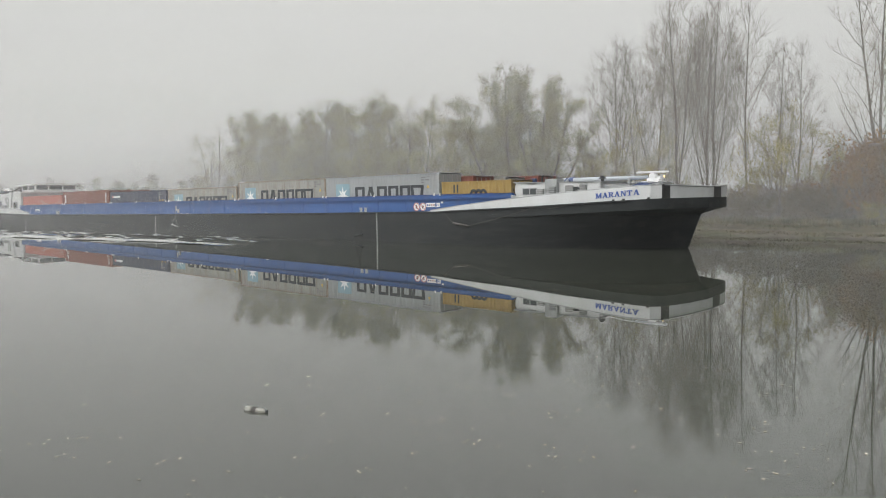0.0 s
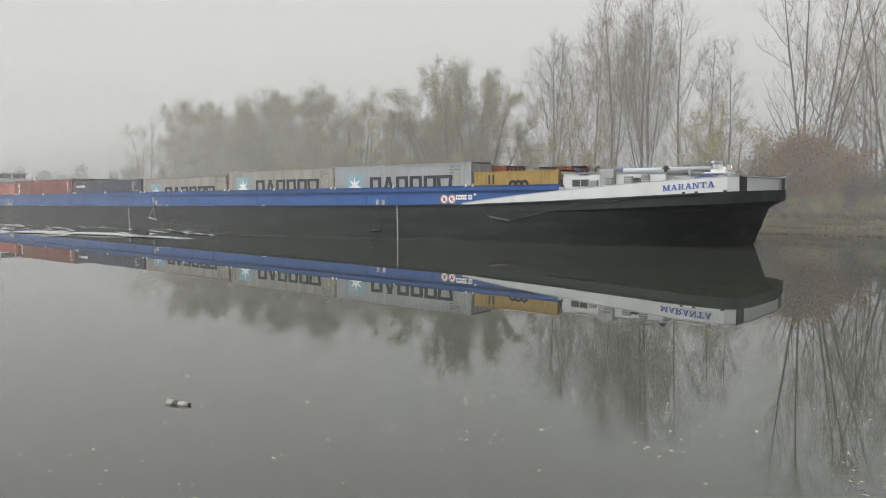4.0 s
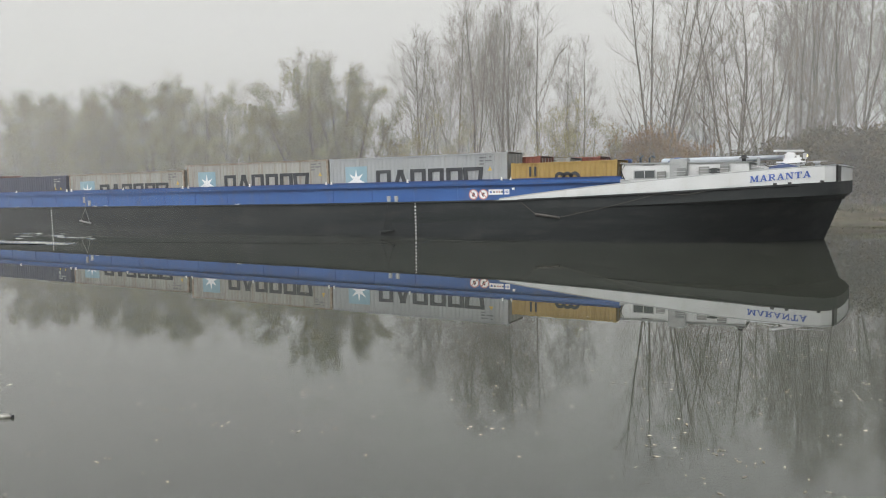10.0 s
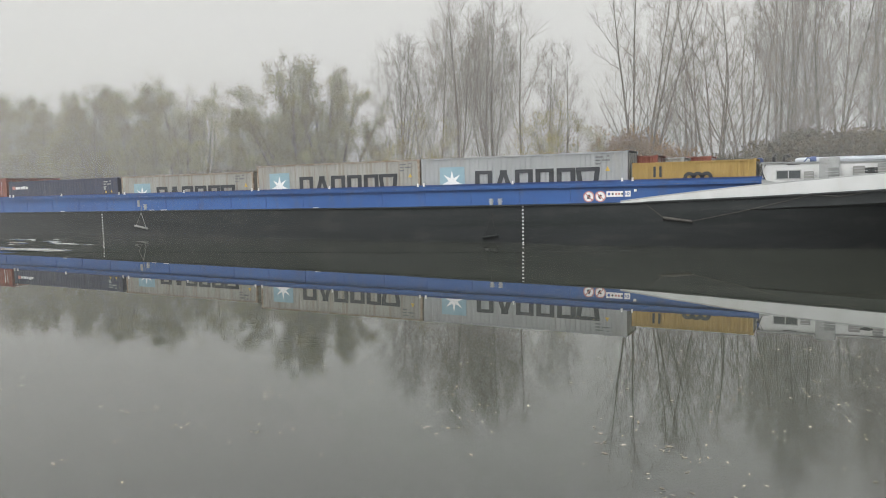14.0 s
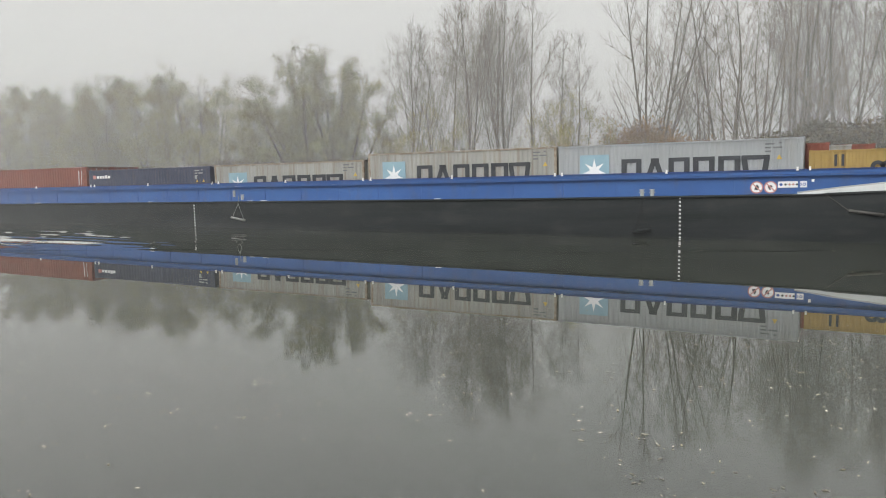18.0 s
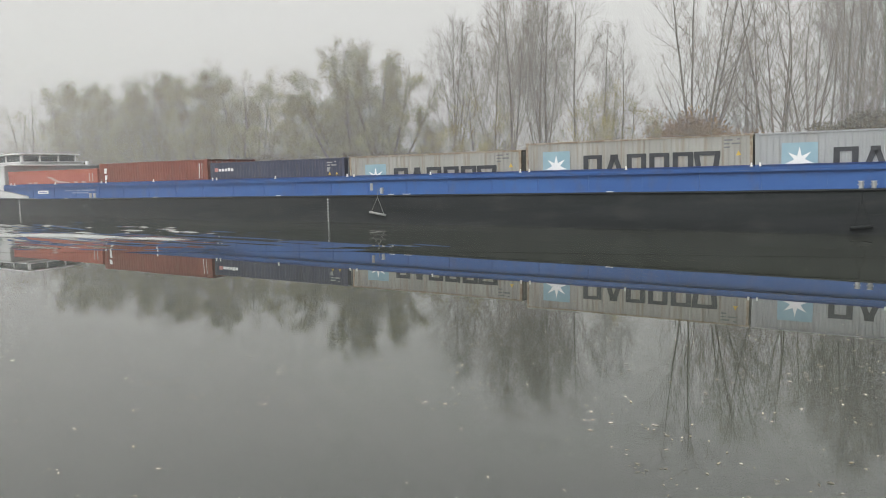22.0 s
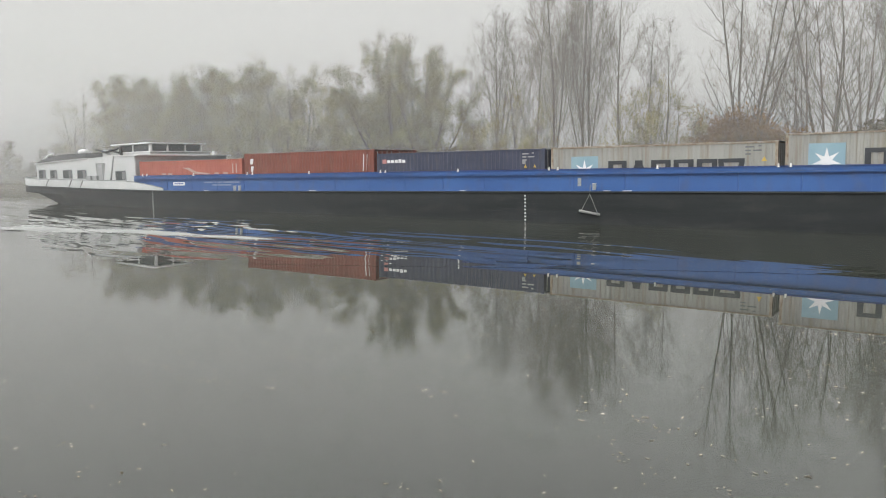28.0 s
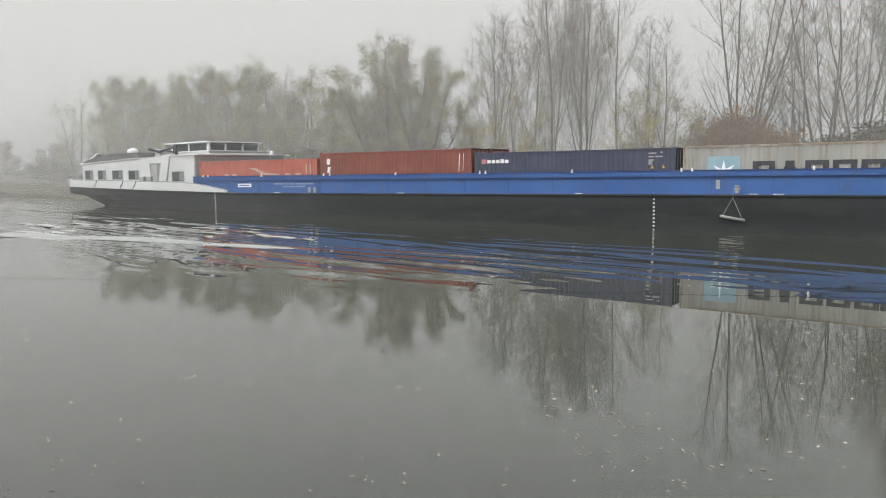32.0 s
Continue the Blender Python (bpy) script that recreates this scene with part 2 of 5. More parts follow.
def mist_sheet_mat(name, dense, thin, x_dense, x_thin, z_top):
    """Haze as a flat sheet: lets light through and scatters the rest. Density set along X, highest near the water."""
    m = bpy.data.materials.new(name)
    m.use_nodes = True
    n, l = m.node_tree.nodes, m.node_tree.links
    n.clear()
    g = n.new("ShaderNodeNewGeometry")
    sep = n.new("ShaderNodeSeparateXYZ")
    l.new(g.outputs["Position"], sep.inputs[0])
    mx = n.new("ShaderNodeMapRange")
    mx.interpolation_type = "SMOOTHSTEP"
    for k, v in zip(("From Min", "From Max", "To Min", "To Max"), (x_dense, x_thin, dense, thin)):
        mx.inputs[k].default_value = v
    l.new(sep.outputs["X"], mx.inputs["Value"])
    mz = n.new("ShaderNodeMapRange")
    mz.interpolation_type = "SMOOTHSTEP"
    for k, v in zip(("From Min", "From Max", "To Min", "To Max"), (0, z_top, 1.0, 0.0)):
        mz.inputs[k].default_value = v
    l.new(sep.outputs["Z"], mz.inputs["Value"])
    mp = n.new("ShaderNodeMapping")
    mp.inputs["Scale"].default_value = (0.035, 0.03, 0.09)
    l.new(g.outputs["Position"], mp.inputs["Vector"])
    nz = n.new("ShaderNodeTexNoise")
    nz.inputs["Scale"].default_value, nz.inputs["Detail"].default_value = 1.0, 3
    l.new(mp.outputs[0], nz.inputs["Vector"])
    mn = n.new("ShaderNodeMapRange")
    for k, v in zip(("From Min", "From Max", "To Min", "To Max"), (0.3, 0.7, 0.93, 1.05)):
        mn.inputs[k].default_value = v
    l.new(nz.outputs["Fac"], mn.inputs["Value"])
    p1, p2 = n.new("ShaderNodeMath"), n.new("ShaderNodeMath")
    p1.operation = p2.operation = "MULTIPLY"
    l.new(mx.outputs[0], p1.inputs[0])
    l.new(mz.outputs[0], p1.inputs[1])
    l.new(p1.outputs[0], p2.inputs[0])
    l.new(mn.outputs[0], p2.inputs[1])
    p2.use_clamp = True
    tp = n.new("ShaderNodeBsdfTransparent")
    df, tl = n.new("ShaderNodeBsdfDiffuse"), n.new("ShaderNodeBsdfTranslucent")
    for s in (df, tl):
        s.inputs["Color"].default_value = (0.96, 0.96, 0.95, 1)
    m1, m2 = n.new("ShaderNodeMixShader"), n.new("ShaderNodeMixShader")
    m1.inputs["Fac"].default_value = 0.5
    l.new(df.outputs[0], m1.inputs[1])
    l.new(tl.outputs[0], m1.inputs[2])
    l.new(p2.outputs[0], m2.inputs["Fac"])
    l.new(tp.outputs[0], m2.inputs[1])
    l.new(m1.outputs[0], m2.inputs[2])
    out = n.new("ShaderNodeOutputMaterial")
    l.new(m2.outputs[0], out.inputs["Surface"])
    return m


# ---- mesh helpers ----


class Geo:
    """Collects vertices and faces of one part."""

    def __init__(self):
        self.v, self.f = [], []

    def add(self, verts, faces):
        o = len(self.v)
        self.v += [tuple(p) for p in verts]
        self.f += [tuple(i + o for i in q) for q in faces]
        return self

    def box(self, x0, x1, y0, y1, z0, z1):
        return self.add([(x0, y0, z0), (x1, y0, z0), (x1, y1, z0), (x0, y1, z0), (x0, y0, z1), (x1, y0, z1), (x1, y1, z1), (x0, y1, z1)],
                        [(0, 3, 2, 1), (4, 5, 6, 7), (0, 1, 5, 4), (1, 2, 6, 5), (2, 3, 7, 6), (3, 0, 4, 7)])

    def prism(self, pts, y0, y1):
        """pts: x, z going round; drawn out from y0 to y1."""
        n = len(pts)
        area = sum(pts[i][0] * pts[(i + 1) % n][1] - pts[(i + 1) % n][0] * pts[i][1] for i in range(n))
        if area < 0:
            pts = pts[::-1]
        return self.add([(x, y0, z) for x, z in pts] + [(x, y1, z) for x, z in pts],
                        [tuple(range(n)), tuple(range(2 * n - 1, n - 1, -1))] + [(i, i + n, (i + 1) % n + n, (i + 1) % n) for i in range(n)])

    def tube(self, pts, radii, sides=8, caps=True):
        pts = [Vector(p) for p in pts]
        if isinstance(radii, (int, float)):
            radii = [radii] * len(pts)
        verts, n = [], len(pts)
        for i, p in enumerate(pts):
            d = (pts[min(i + 1, n - 1)] - pts[max(i - 1, 0)])
            d = d.normalized() if d.length > 1e-9 else Vector((0, 0, 1))
            a = d.cross(Vector((0, 0, 1)) if abs(d.z) < 0.9 else Vector((1, 0, 0))).normalized()
            b = d.cross(a)
            for k in range(sides):
                w = 2 * math.pi * k / sides
                verts.append(p + (a * math.cos(w) + b * math.sin(w)) * radii[i])
        faces = [(i * sides + k, i * sides + (k + 1) % sides, (i + 1) * sides + (k + 1) % sides, (i + 1) * sides + k)
                 for i in range(n - 1) for k in range(sides)]
        if caps:
            faces += [tuple(range(sides))[::-1], tuple(range((n - 1) * sides, n * sides))]
        return self.add(verts, faces)

    def disc_y(self, x, z, y0, y1, r, sides=24, hole=0.0):
        """A disc or ring that faces along Y."""
        ring = [(math.cos(2 * math.pi * k / sides), math.sin(2 * math.pi * k / sides)) for k in range(sides)]
        if not hole:
            return self.prism([(x + r * c, z + r * s) for c, s in ring], y0, y1)
        vs = [(x + q * c, y, z + q * s) for y in (y0, y1) for q in (r, hole) for c, s in ring]
        fs, n = [], sides
        for k in range(n):
            j = (k + 1) % n
            fs += [(k, j, n + j, n + k), (2 * n + j, 2 * n + k, 3 * n + k, 3 * n + j), (j, k, 2 * n + k, 2 * n + j), (n + k, n + j, 3 * n + j, 3 * n + k)]
        return self.add(vs, fs)


def mesh_of(geo, name, mats, smooth=False, bevel=0.0):
    me = bpy.data.meshes.new(name)
    me.from_pydata(geo.v, [], geo.f)
    if bevel:
        bm = bmesh.new()
        bm.from_mesh(me)
        bmesh.ops.bevel(bm, geom=[e for e in bm.edges if e.calc_face_angle(0) > 0.6], offset=bevel, segments=2, affect="EDGES", clamp_overlap=True)
        bm.to_mesh(me)
        bm.free()
    me.materials.append(mats)
    if smooth:
        me.shade_smooth()
        if smooth == "edges":
            me.set_sharp_from_angle(angle=radians(38))
    me.update()
    return me


def part(name, geo, material, parent, label="", smooth=False, bevel=0.0):
    ob = new(name, mesh_of(geo, name, material, smooth, bevel))
    ob.parent = parent
    if label:
        tagged(ob, label)
    return ob


def share(name, mesh, parent, m, label=""):
    ob = new(name, mesh)
    ob.parent = parent
    ob.matrix_basis = m
    if label:
        tagged(ob, label)
    return ob


def lerp(table, x):
    return float(np.interp(x, [a for a, _ in table], [b for _, b in table]))


# ---- ground, water, mist ----
PROFILE = [(-900, 2.2), (-60, 2.0), (-6, 1.85), (1.2, 1.75), (2.2, 0.9), (3.4, -0.4), (8, -3.4), (54, -3.4), (59.2, -1.0), (60.8, -0.08),
           (61.3, 0.26), (61.8, 0.38), (62.3, 0.52), (62.7, 0.93), (63.5, 1.04), (67, 1.2), (75, 1.3), (140, 1.6), (2600, 4.0)]


def build_ground():
    g = Geo()
    xs = [-2600, -700, -260] + [-180 + 1.25 * i for i in range(200)] + [110, 300, 900, 2600]
    for x in xs:
        for k, (y, z) in enumerate(PROFILE):
            j = 0.0
            if -180 <= x <= 70 and 60 < y < 80:
                j = 0.10 * noise.noise((x * 0.35, y * 0.7, 3)) + 0.05 * noise.noise((x * 1.3, y, 9))
            yy = y + (0.45 * noise.noise((x * 0.22, k, 1)) if 60 < y < 66 and -180 <= x <= 70 else 0)
            g.v.append((x, yy, z + j))
    m = len(PROFILE)
    g.f = [(i * m + k, (i + 1) * m + k, (i + 1) * m + k + 1, i * m + k + 1) for i in range(len(xs) - 1) for k in range(m - 1)]
    ob = new("ground", mesh_of(g, "ground", M_GROUND, True))
    return tagged(ob, "low river bank of wet grass and bare mud", "bank", kind="structure")


build_ground()

wx = [-2600, -1600, -1000, -650, -430, -300] + [-220 + 8 * i for i in range(41)] + [160, 260, 430, 650, 1000, 1600, 2600]
wy = [3.0 + 58.2 * i / 12 for i in range(13)]
water = new("water", mesh_of(Geo().add([(x, y, 0) for x in wx for y in wy],
                                       [(13 * i + k, 13 * i + 13 + k, 13 * i + 14 + k, 13 * i + k + 1) for i in range(len(wx) - 1) for k in range(12)]), "water", M_WATER))
tagged(water, "calm grey-green river water mirroring trees and sky", "river", kind="structure")

# flat sheets stand in for haze; density sets how pale things behind turn
MIST_SHEETS = [  # y, density upstream, density downstream, x of both, top
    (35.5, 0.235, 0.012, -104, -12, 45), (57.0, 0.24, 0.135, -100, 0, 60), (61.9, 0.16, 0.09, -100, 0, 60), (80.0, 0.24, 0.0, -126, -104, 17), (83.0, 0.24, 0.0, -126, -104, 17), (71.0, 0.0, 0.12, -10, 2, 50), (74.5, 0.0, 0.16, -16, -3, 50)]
for k, (y, dense, thin, xa, xb, top) in enumerate(MIST_SHEETS):
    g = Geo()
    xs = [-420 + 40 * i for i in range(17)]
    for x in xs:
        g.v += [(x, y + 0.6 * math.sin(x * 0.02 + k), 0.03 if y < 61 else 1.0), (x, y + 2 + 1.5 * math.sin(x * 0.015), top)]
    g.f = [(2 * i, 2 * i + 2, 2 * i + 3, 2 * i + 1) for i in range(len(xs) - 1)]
    ob = new("mist", mesh_of(g, "mist", mist_sheet_mat("mist_haze_sheet", dense, thin, xa, xb, top), True))
    tagged(ob, "flat translucent sheet standing in for morning haze over the river", "mist", kind="stuff")


def backdrop():
    """The misty distance: a far glowing ring with pale grey haze painted on it, thinning upwards into the sky."""
    m = bpy.data.materials.new("glowing_haze_ring")
    m.use_nodes = True
    n, l = m.node_tree.nodes, m.node_tree.links
    n.clear()
    g = n.new("ShaderNodeNewGeometry")
    sep = n.new("ShaderNodeSeparateXYZ")
    l.new(g.outputs["Position"], sep.inputs[0])
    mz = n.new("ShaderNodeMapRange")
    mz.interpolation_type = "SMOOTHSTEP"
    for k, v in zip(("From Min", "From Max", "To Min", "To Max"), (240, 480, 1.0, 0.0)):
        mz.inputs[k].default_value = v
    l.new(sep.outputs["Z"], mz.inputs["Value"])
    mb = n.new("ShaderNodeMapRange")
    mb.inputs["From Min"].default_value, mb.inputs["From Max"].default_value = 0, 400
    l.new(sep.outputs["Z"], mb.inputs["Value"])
    # haze painted into the emission: dim at the horizon, brighter higher up
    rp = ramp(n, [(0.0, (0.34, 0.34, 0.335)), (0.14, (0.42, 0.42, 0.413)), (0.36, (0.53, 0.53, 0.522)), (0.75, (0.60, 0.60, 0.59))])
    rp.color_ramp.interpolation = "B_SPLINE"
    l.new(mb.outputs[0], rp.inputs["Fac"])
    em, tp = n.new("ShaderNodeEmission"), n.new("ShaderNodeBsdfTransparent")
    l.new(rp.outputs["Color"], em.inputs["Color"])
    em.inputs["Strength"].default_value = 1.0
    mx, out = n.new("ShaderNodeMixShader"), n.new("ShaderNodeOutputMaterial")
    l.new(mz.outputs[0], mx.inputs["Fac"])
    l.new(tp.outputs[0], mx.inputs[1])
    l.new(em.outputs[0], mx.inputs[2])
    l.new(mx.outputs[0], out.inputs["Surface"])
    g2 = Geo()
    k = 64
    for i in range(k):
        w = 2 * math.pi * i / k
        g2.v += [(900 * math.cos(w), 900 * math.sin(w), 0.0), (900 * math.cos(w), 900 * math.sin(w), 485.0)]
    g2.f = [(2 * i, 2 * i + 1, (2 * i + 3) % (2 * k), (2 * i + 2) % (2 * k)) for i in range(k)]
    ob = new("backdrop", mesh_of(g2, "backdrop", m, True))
    tagged(ob, "glowing backdrop ring painted as misty distance all round the horizon", "sky", kind="structure")


backdrop()


# ---- the barge ----
# Ship space: x along the ship (0 at the forward draught marks), y across from the near side, z up from the waterline there.
BEAM = 11.44
MOVERS = []


def ship_empty():
    ob = new("container_barge")
    ob.empty_display_size = 0.5
    MOVERS.append((ob, Matrix()))
    return tagged(ob, "long inland barge, black hull, blue coaming, white bow and stern", "barge")


barge = ship_empty()

SHEER = [(-87.0, 2.66), (-80, 2.50), (-72, 2.28), (-64.3, 2.16), (4, 2.16), (5.3, 2.22), (9.5, 2.34), (14.5, 2.53), (18.3, 2.71), (20.9, 2.81), (22.5, 2.87), (23.4, 2.88)]
DECK_LINE = [(-87.0, 5.72), (-87.0, 3.6), (-86.95, 1.9), (-86.6, 0.85), (-85.0, 0.28), (-81, 0.05), (-76, 0), (-64, 0), (-50, 0), (-36, 0), (-22, 0), (-8, 0),
             (6, 0), (12, 0), (16, 0), (19, 0.04), (20.8, 0.16), (21.9, 0.48), (22.45, 1.05), (22.75, 2.2), (23.0, 4.0), (23.15, 5.72)]
FLARE_LINE = [(-86.1, 5.72), (-86.0, 3.8), (-85.7, 2.2), (-84.9, 1.2), (-82.5, 0.5), (-78, 0.1), (-73, 0), (-64, 0), (-50, 0), (-36, 0), (-22, 0), (-8, 0),
              (5, 0), (11, 0.03), (15.5, 0.22), (18.2, 0.75), (19.9, 1.55), (21.0, 2.5), (21.7, 3.5), (22.2, 4.7), (22.5, 5.3), (22.67, 5.72)]
WATER_LINE = [(-84.6, 5.72), (-84.4, 4.2), (-83.8, 2.7), (-82.3, 1.5), (-79.5, 0.6), (-75.5, 0.15), (-71, 0), (-64, 0), (-50, 0), (-36, 0), (-22, 0), (-8, 0),
              (4, 0), (8.5, 0.08), (12.5, 0.40), (15.6, 1.1), (17.7, 1.95), (19.2, 2.9), (20.3, 3.9), (21.1, 4.8), (21.6, 5.4), (21.95, 5.72)]
KEEL_LINE = [(-74.0, 5.72), (-73.6, 5.2), (-73, 4.4), (-72, 3.4), (-70.5, 2.2), (-69, 1.2), (-67, 0.6), (-64, 0.3), (-50, 0.3), (-36, 0.3), (-22, 0.3), (-8, 0.3),
             (3, 0.3), (7.5, 0.7), (11.5, 1.4), (14.6, 2.4), (16.7, 3.2), (18.2, 4.0), (19.3, 4.7), (20.1, 5.2), (20.6, 5.5), (20.95, 5.72)]


def build_hull():
    levels = []
    for line, z in ((KEEL_LINE, lambda x: -2.4), (WATER_LINE, lambda x: 0.9 if x < -60 else (0.0 if x > 0 else 0.0 - 0.0 * x)),
                    (FLARE_LINE, lambda x: 1.85), (DECK_LINE, lambda x: lerp(SHEER, x) - (0.62 if x > 10 or x < -76 else 0.25)), (DECK_LINE, lambda x: lerp(SHEER, x))):
        levels.append([(x, y, z(x)) for x, y in line])
    # the flare stays under the deck overhang
    levels[2] = [(x, y, min(1.85, levels[3][i][2] - 0.06)) for i, (x, y, z) in enumerate(levels[2])]
    g = Geo()
    n = len(DECK_LINE)
    for lv in levels:
        g.v += lv + [(x, BEAM - y, z) for x, y, z in lv]
    for k in range(len(levels) - 1):
        a, b = 2 * n * k, 2 * n * (k + 1)
        for i in range(n - 1):
            g.f.append((a + i, a + i + 1, b + i + 1, b + i))
            g.f.append((a + n + i + 1, a + n + i, b + n + i, b + n + i + 1))
        for i in (0, n - 1):
            q = (a + i, a + n + i, b + n + i, b + i)
            g.f.append(q if i == n - 1 else q[::-1])
    top = 2 * n * (len(levels) - 1)
    g.f += [(i, i + n, i + n + 1, i + 1) for i in range(n - 1)]
    hull = part("hull", g, M_HULL, barge, "black painted steel hull, scuffed along the side", smooth="edges")
    d = Geo()
    d.v = [(x, y + 0.02, z - 0.02) for x, y, z in levels[-1]] + [(x, BEAM - y - 0.02, z - 0.02) for x, y, z in levels[-1]]
    d.f = [(i, i + 1, i + n + 1, i + n) for i in range(n - 1)]
    part("deck", d, M_DECK, barge, "grey painted steel deck")
    s = Geo()
    for side in (0, 1):
        pts = [(x, (-0.03 if not side else BEAM + 0.03) + (y if not side else -y), lerp(SHEER, x) - 0.07) for x, y in DECK_LINE[4:17]]
        s.tube(pts, 0.055, 6)
    part("rubbing_strake", s, M_HULL, barge, smooth=True)
    w = Geo().box(-60, 4, -0.012, 0.01, 0.95, 1.0).box(-60, 2, -0.012, 0.01, 1.42, 1.45)
    part("weld_seam", w, M_HULL, hull)


build_hull()


def band(line, z0, z1, thick, x_from=None, x_to=None):
    """A plate that follows a deck line on both sides; z0 and z1 are tables over x."""
    pts = [(x, y) for x, y in line]
    full = pts + [(x, BEAM - y) for x, y in pts[::-1][1:]] if pts[-1][0] > 0 else [(x, BEAM - y) for x, y in pts[::-1]][:-1] + pts
    if pts[-1][0] < 0:
        full = [(x, BEAM - y) for x, y in pts[::-1]] + pts[1:]
    g = Geo()
    n = len(full)
    for i, (x, y) in enumerate(full):
        a, b = full[max(0, i - 1)], full[min(n - 1, i + 1)]
        t = Vector((b[0] - a[0], b[1] - a[1], 0)).normalized()
        nx, ny = -t.y * thick, t.x * thick
        g.v += [(x, y, lerp(z0, x)), (x, y, lerp(z1, x)), (x + nx, y + ny, lerp(z1, x)), (x + nx, y + ny, lerp(z0, x))]
    for i in range(n - 1):
        o, p = 4 * i, 4 * i + 4
        g.f += [(o, p, p + 1, o + 1), (o + 1, p + 1, p + 2, o + 2), (o + 2, p + 2, p + 3, o + 3), (o + 3, p + 3, p, o)]
    g.f += [(0, 1, 2, 3), (4 * n - 1, 4 * n - 2, 4 * n - 3, 4 * n - 4)]
    return g


BOW_TOP = [(5.3, 2.25), (7.4, 2.50), (10.2, 2.78), (12.9, 3.02), (15.4, 3.22), (18.3, 3.42), (20.85, 3.55), (22.5, 3.62), (23.2, 3.50)]
STERN_TOP = [(-87.0, 3.42), (-85.2, 3.24), (-84, 3.20), (-76, 3.06), (-69.5, 2.92), (-67, 2.62), (-64.6, 2.24)]


def dense_line(line, x0, x1, step):
    xs = [p[0] for p in line]
    out = [(x0, float(np.interp(x0, xs, [p[1] for p in line])))]
    for a, b in zip(line, line[1:]):
        k = max(1, int(abs(b[0] - a[0]) / step))
        for j in range(1, k + 1):
            x, y = a[0] + (b[0] - a[0]) * j / k, a[1] + (b[1] - a[1]) * j / k
            if x0 < x < x1:
                out.append((x, y))
    return out


bow_line = dense_line(DECK_LINE[12:], 5.4, 23.2, 1.2) + [(23.15, 5.72)]
bow = part("bow_bulwark", band(bow_line, SHEER, BOW_TOP, 0.09), M_WHITE, barge, "white painted bow bulwark plate")
cap = Geo()
for sgn in (0, 1):
    cap.tube([(x, y + 0.045 if not sgn else BEAM - y - 0.045, lerp(BOW_TOP, x) + 0.02) for x, y in bow_line], 0.05, 6)
part("bulwark_cap", cap, M_GREY, bow, "grey rounded capping rail", smooth=True)
stern_line = DECK_LINE[:5] + dense_line(DECK_LINE[4:8], -84.9, -64.6, 1.2)[1:]
stern_pl = part("stern_bulwark", band(stern_line, SHEER, STERN_TOP, 0.09), M_WHITE, barge, "white painted stern bulwark plate")


cap = Geo()
for sgn in (0, 1):
    cap.tube([(x, y + 0.045 if not sgn else BEAM - y - 0.045, lerp(STERN_TOP, x) + 0.015) for x, y in stern_line], 0.05, 6)
part("bulwark_cap", cap, M_DECK, stern_pl, "dark capping rail", smooth=True)


def bow_y(x):
    return float(np.interp(x, [p[0] for p in DECK_LINE[8:]], [p[1] for p in DECK_LINE[8:]]))


# black corner stripes, hawse notches and fittings of the bow


def stripe(pts):
    g = Geo()
    for i, (x, y) in enumerate(pts):
        q, w = pts[max(0, i - 1)], pts[min(len(pts) - 1, i + 1)]
        v = Vector((w[0] - q[0], w[1] - q[1], 0)).normalized()
        ox, oy = v.y * 0.02, -v.x * 0.02
        g.v += [(x + ox, y + oy, lerp(SHEER, x) - 0.02), (x + ox, y + oy, lerp(BOW_TOP, x) + 0.06), (x - 4 * ox, y - 4 * oy, lerp(BOW_TOP, x) + 0.06)]
    for i in range(len(pts) - 1):
        o, p = 3 * i, 3 * i + 3
        g.f += [(o, p, p + 1, o + 1), (o + 1, p + 1, p + 2, o + 2)]
    part("corner_stripe", g, M_BLACK, bow, "black painted corner stripe")


stripe([(22.36, 0.96), (22.45, 1.05), (22.58, 1.55)])
stripe([(23.09, 6.64), (23.0, 7.44), (22.88, 8.3)])
for xc, w in ((14.0, 0.7), (17.75, 0.5), (19.75, 0.17), (20.4, 0.17), (21.75, 0.25)):
    y = bow_y(xc) - 0.012
    g = Geo().box(xc - w / 2, xc + w / 2, y, y + 0.05, lerp(SHEER, xc) - 0.01, lerp(SHEER, xc) + (0.09 if w < 0.4 else 0.05))
    part("hawse_notch", g, M_BLACK if w < 0.45 else M_STEEL, bow)


def slant(x0, z0, x1, z1, w):
    return [(x0 - w / 2, z0), (x0 + w / 2, z0), (x1 + w / 2, z1), (x1 - w / 2, z1)]


def upright(x0, x1, z0, z1):
    return [(x0, z0), (x1, z0), (x1, z1), (x0, z1)]


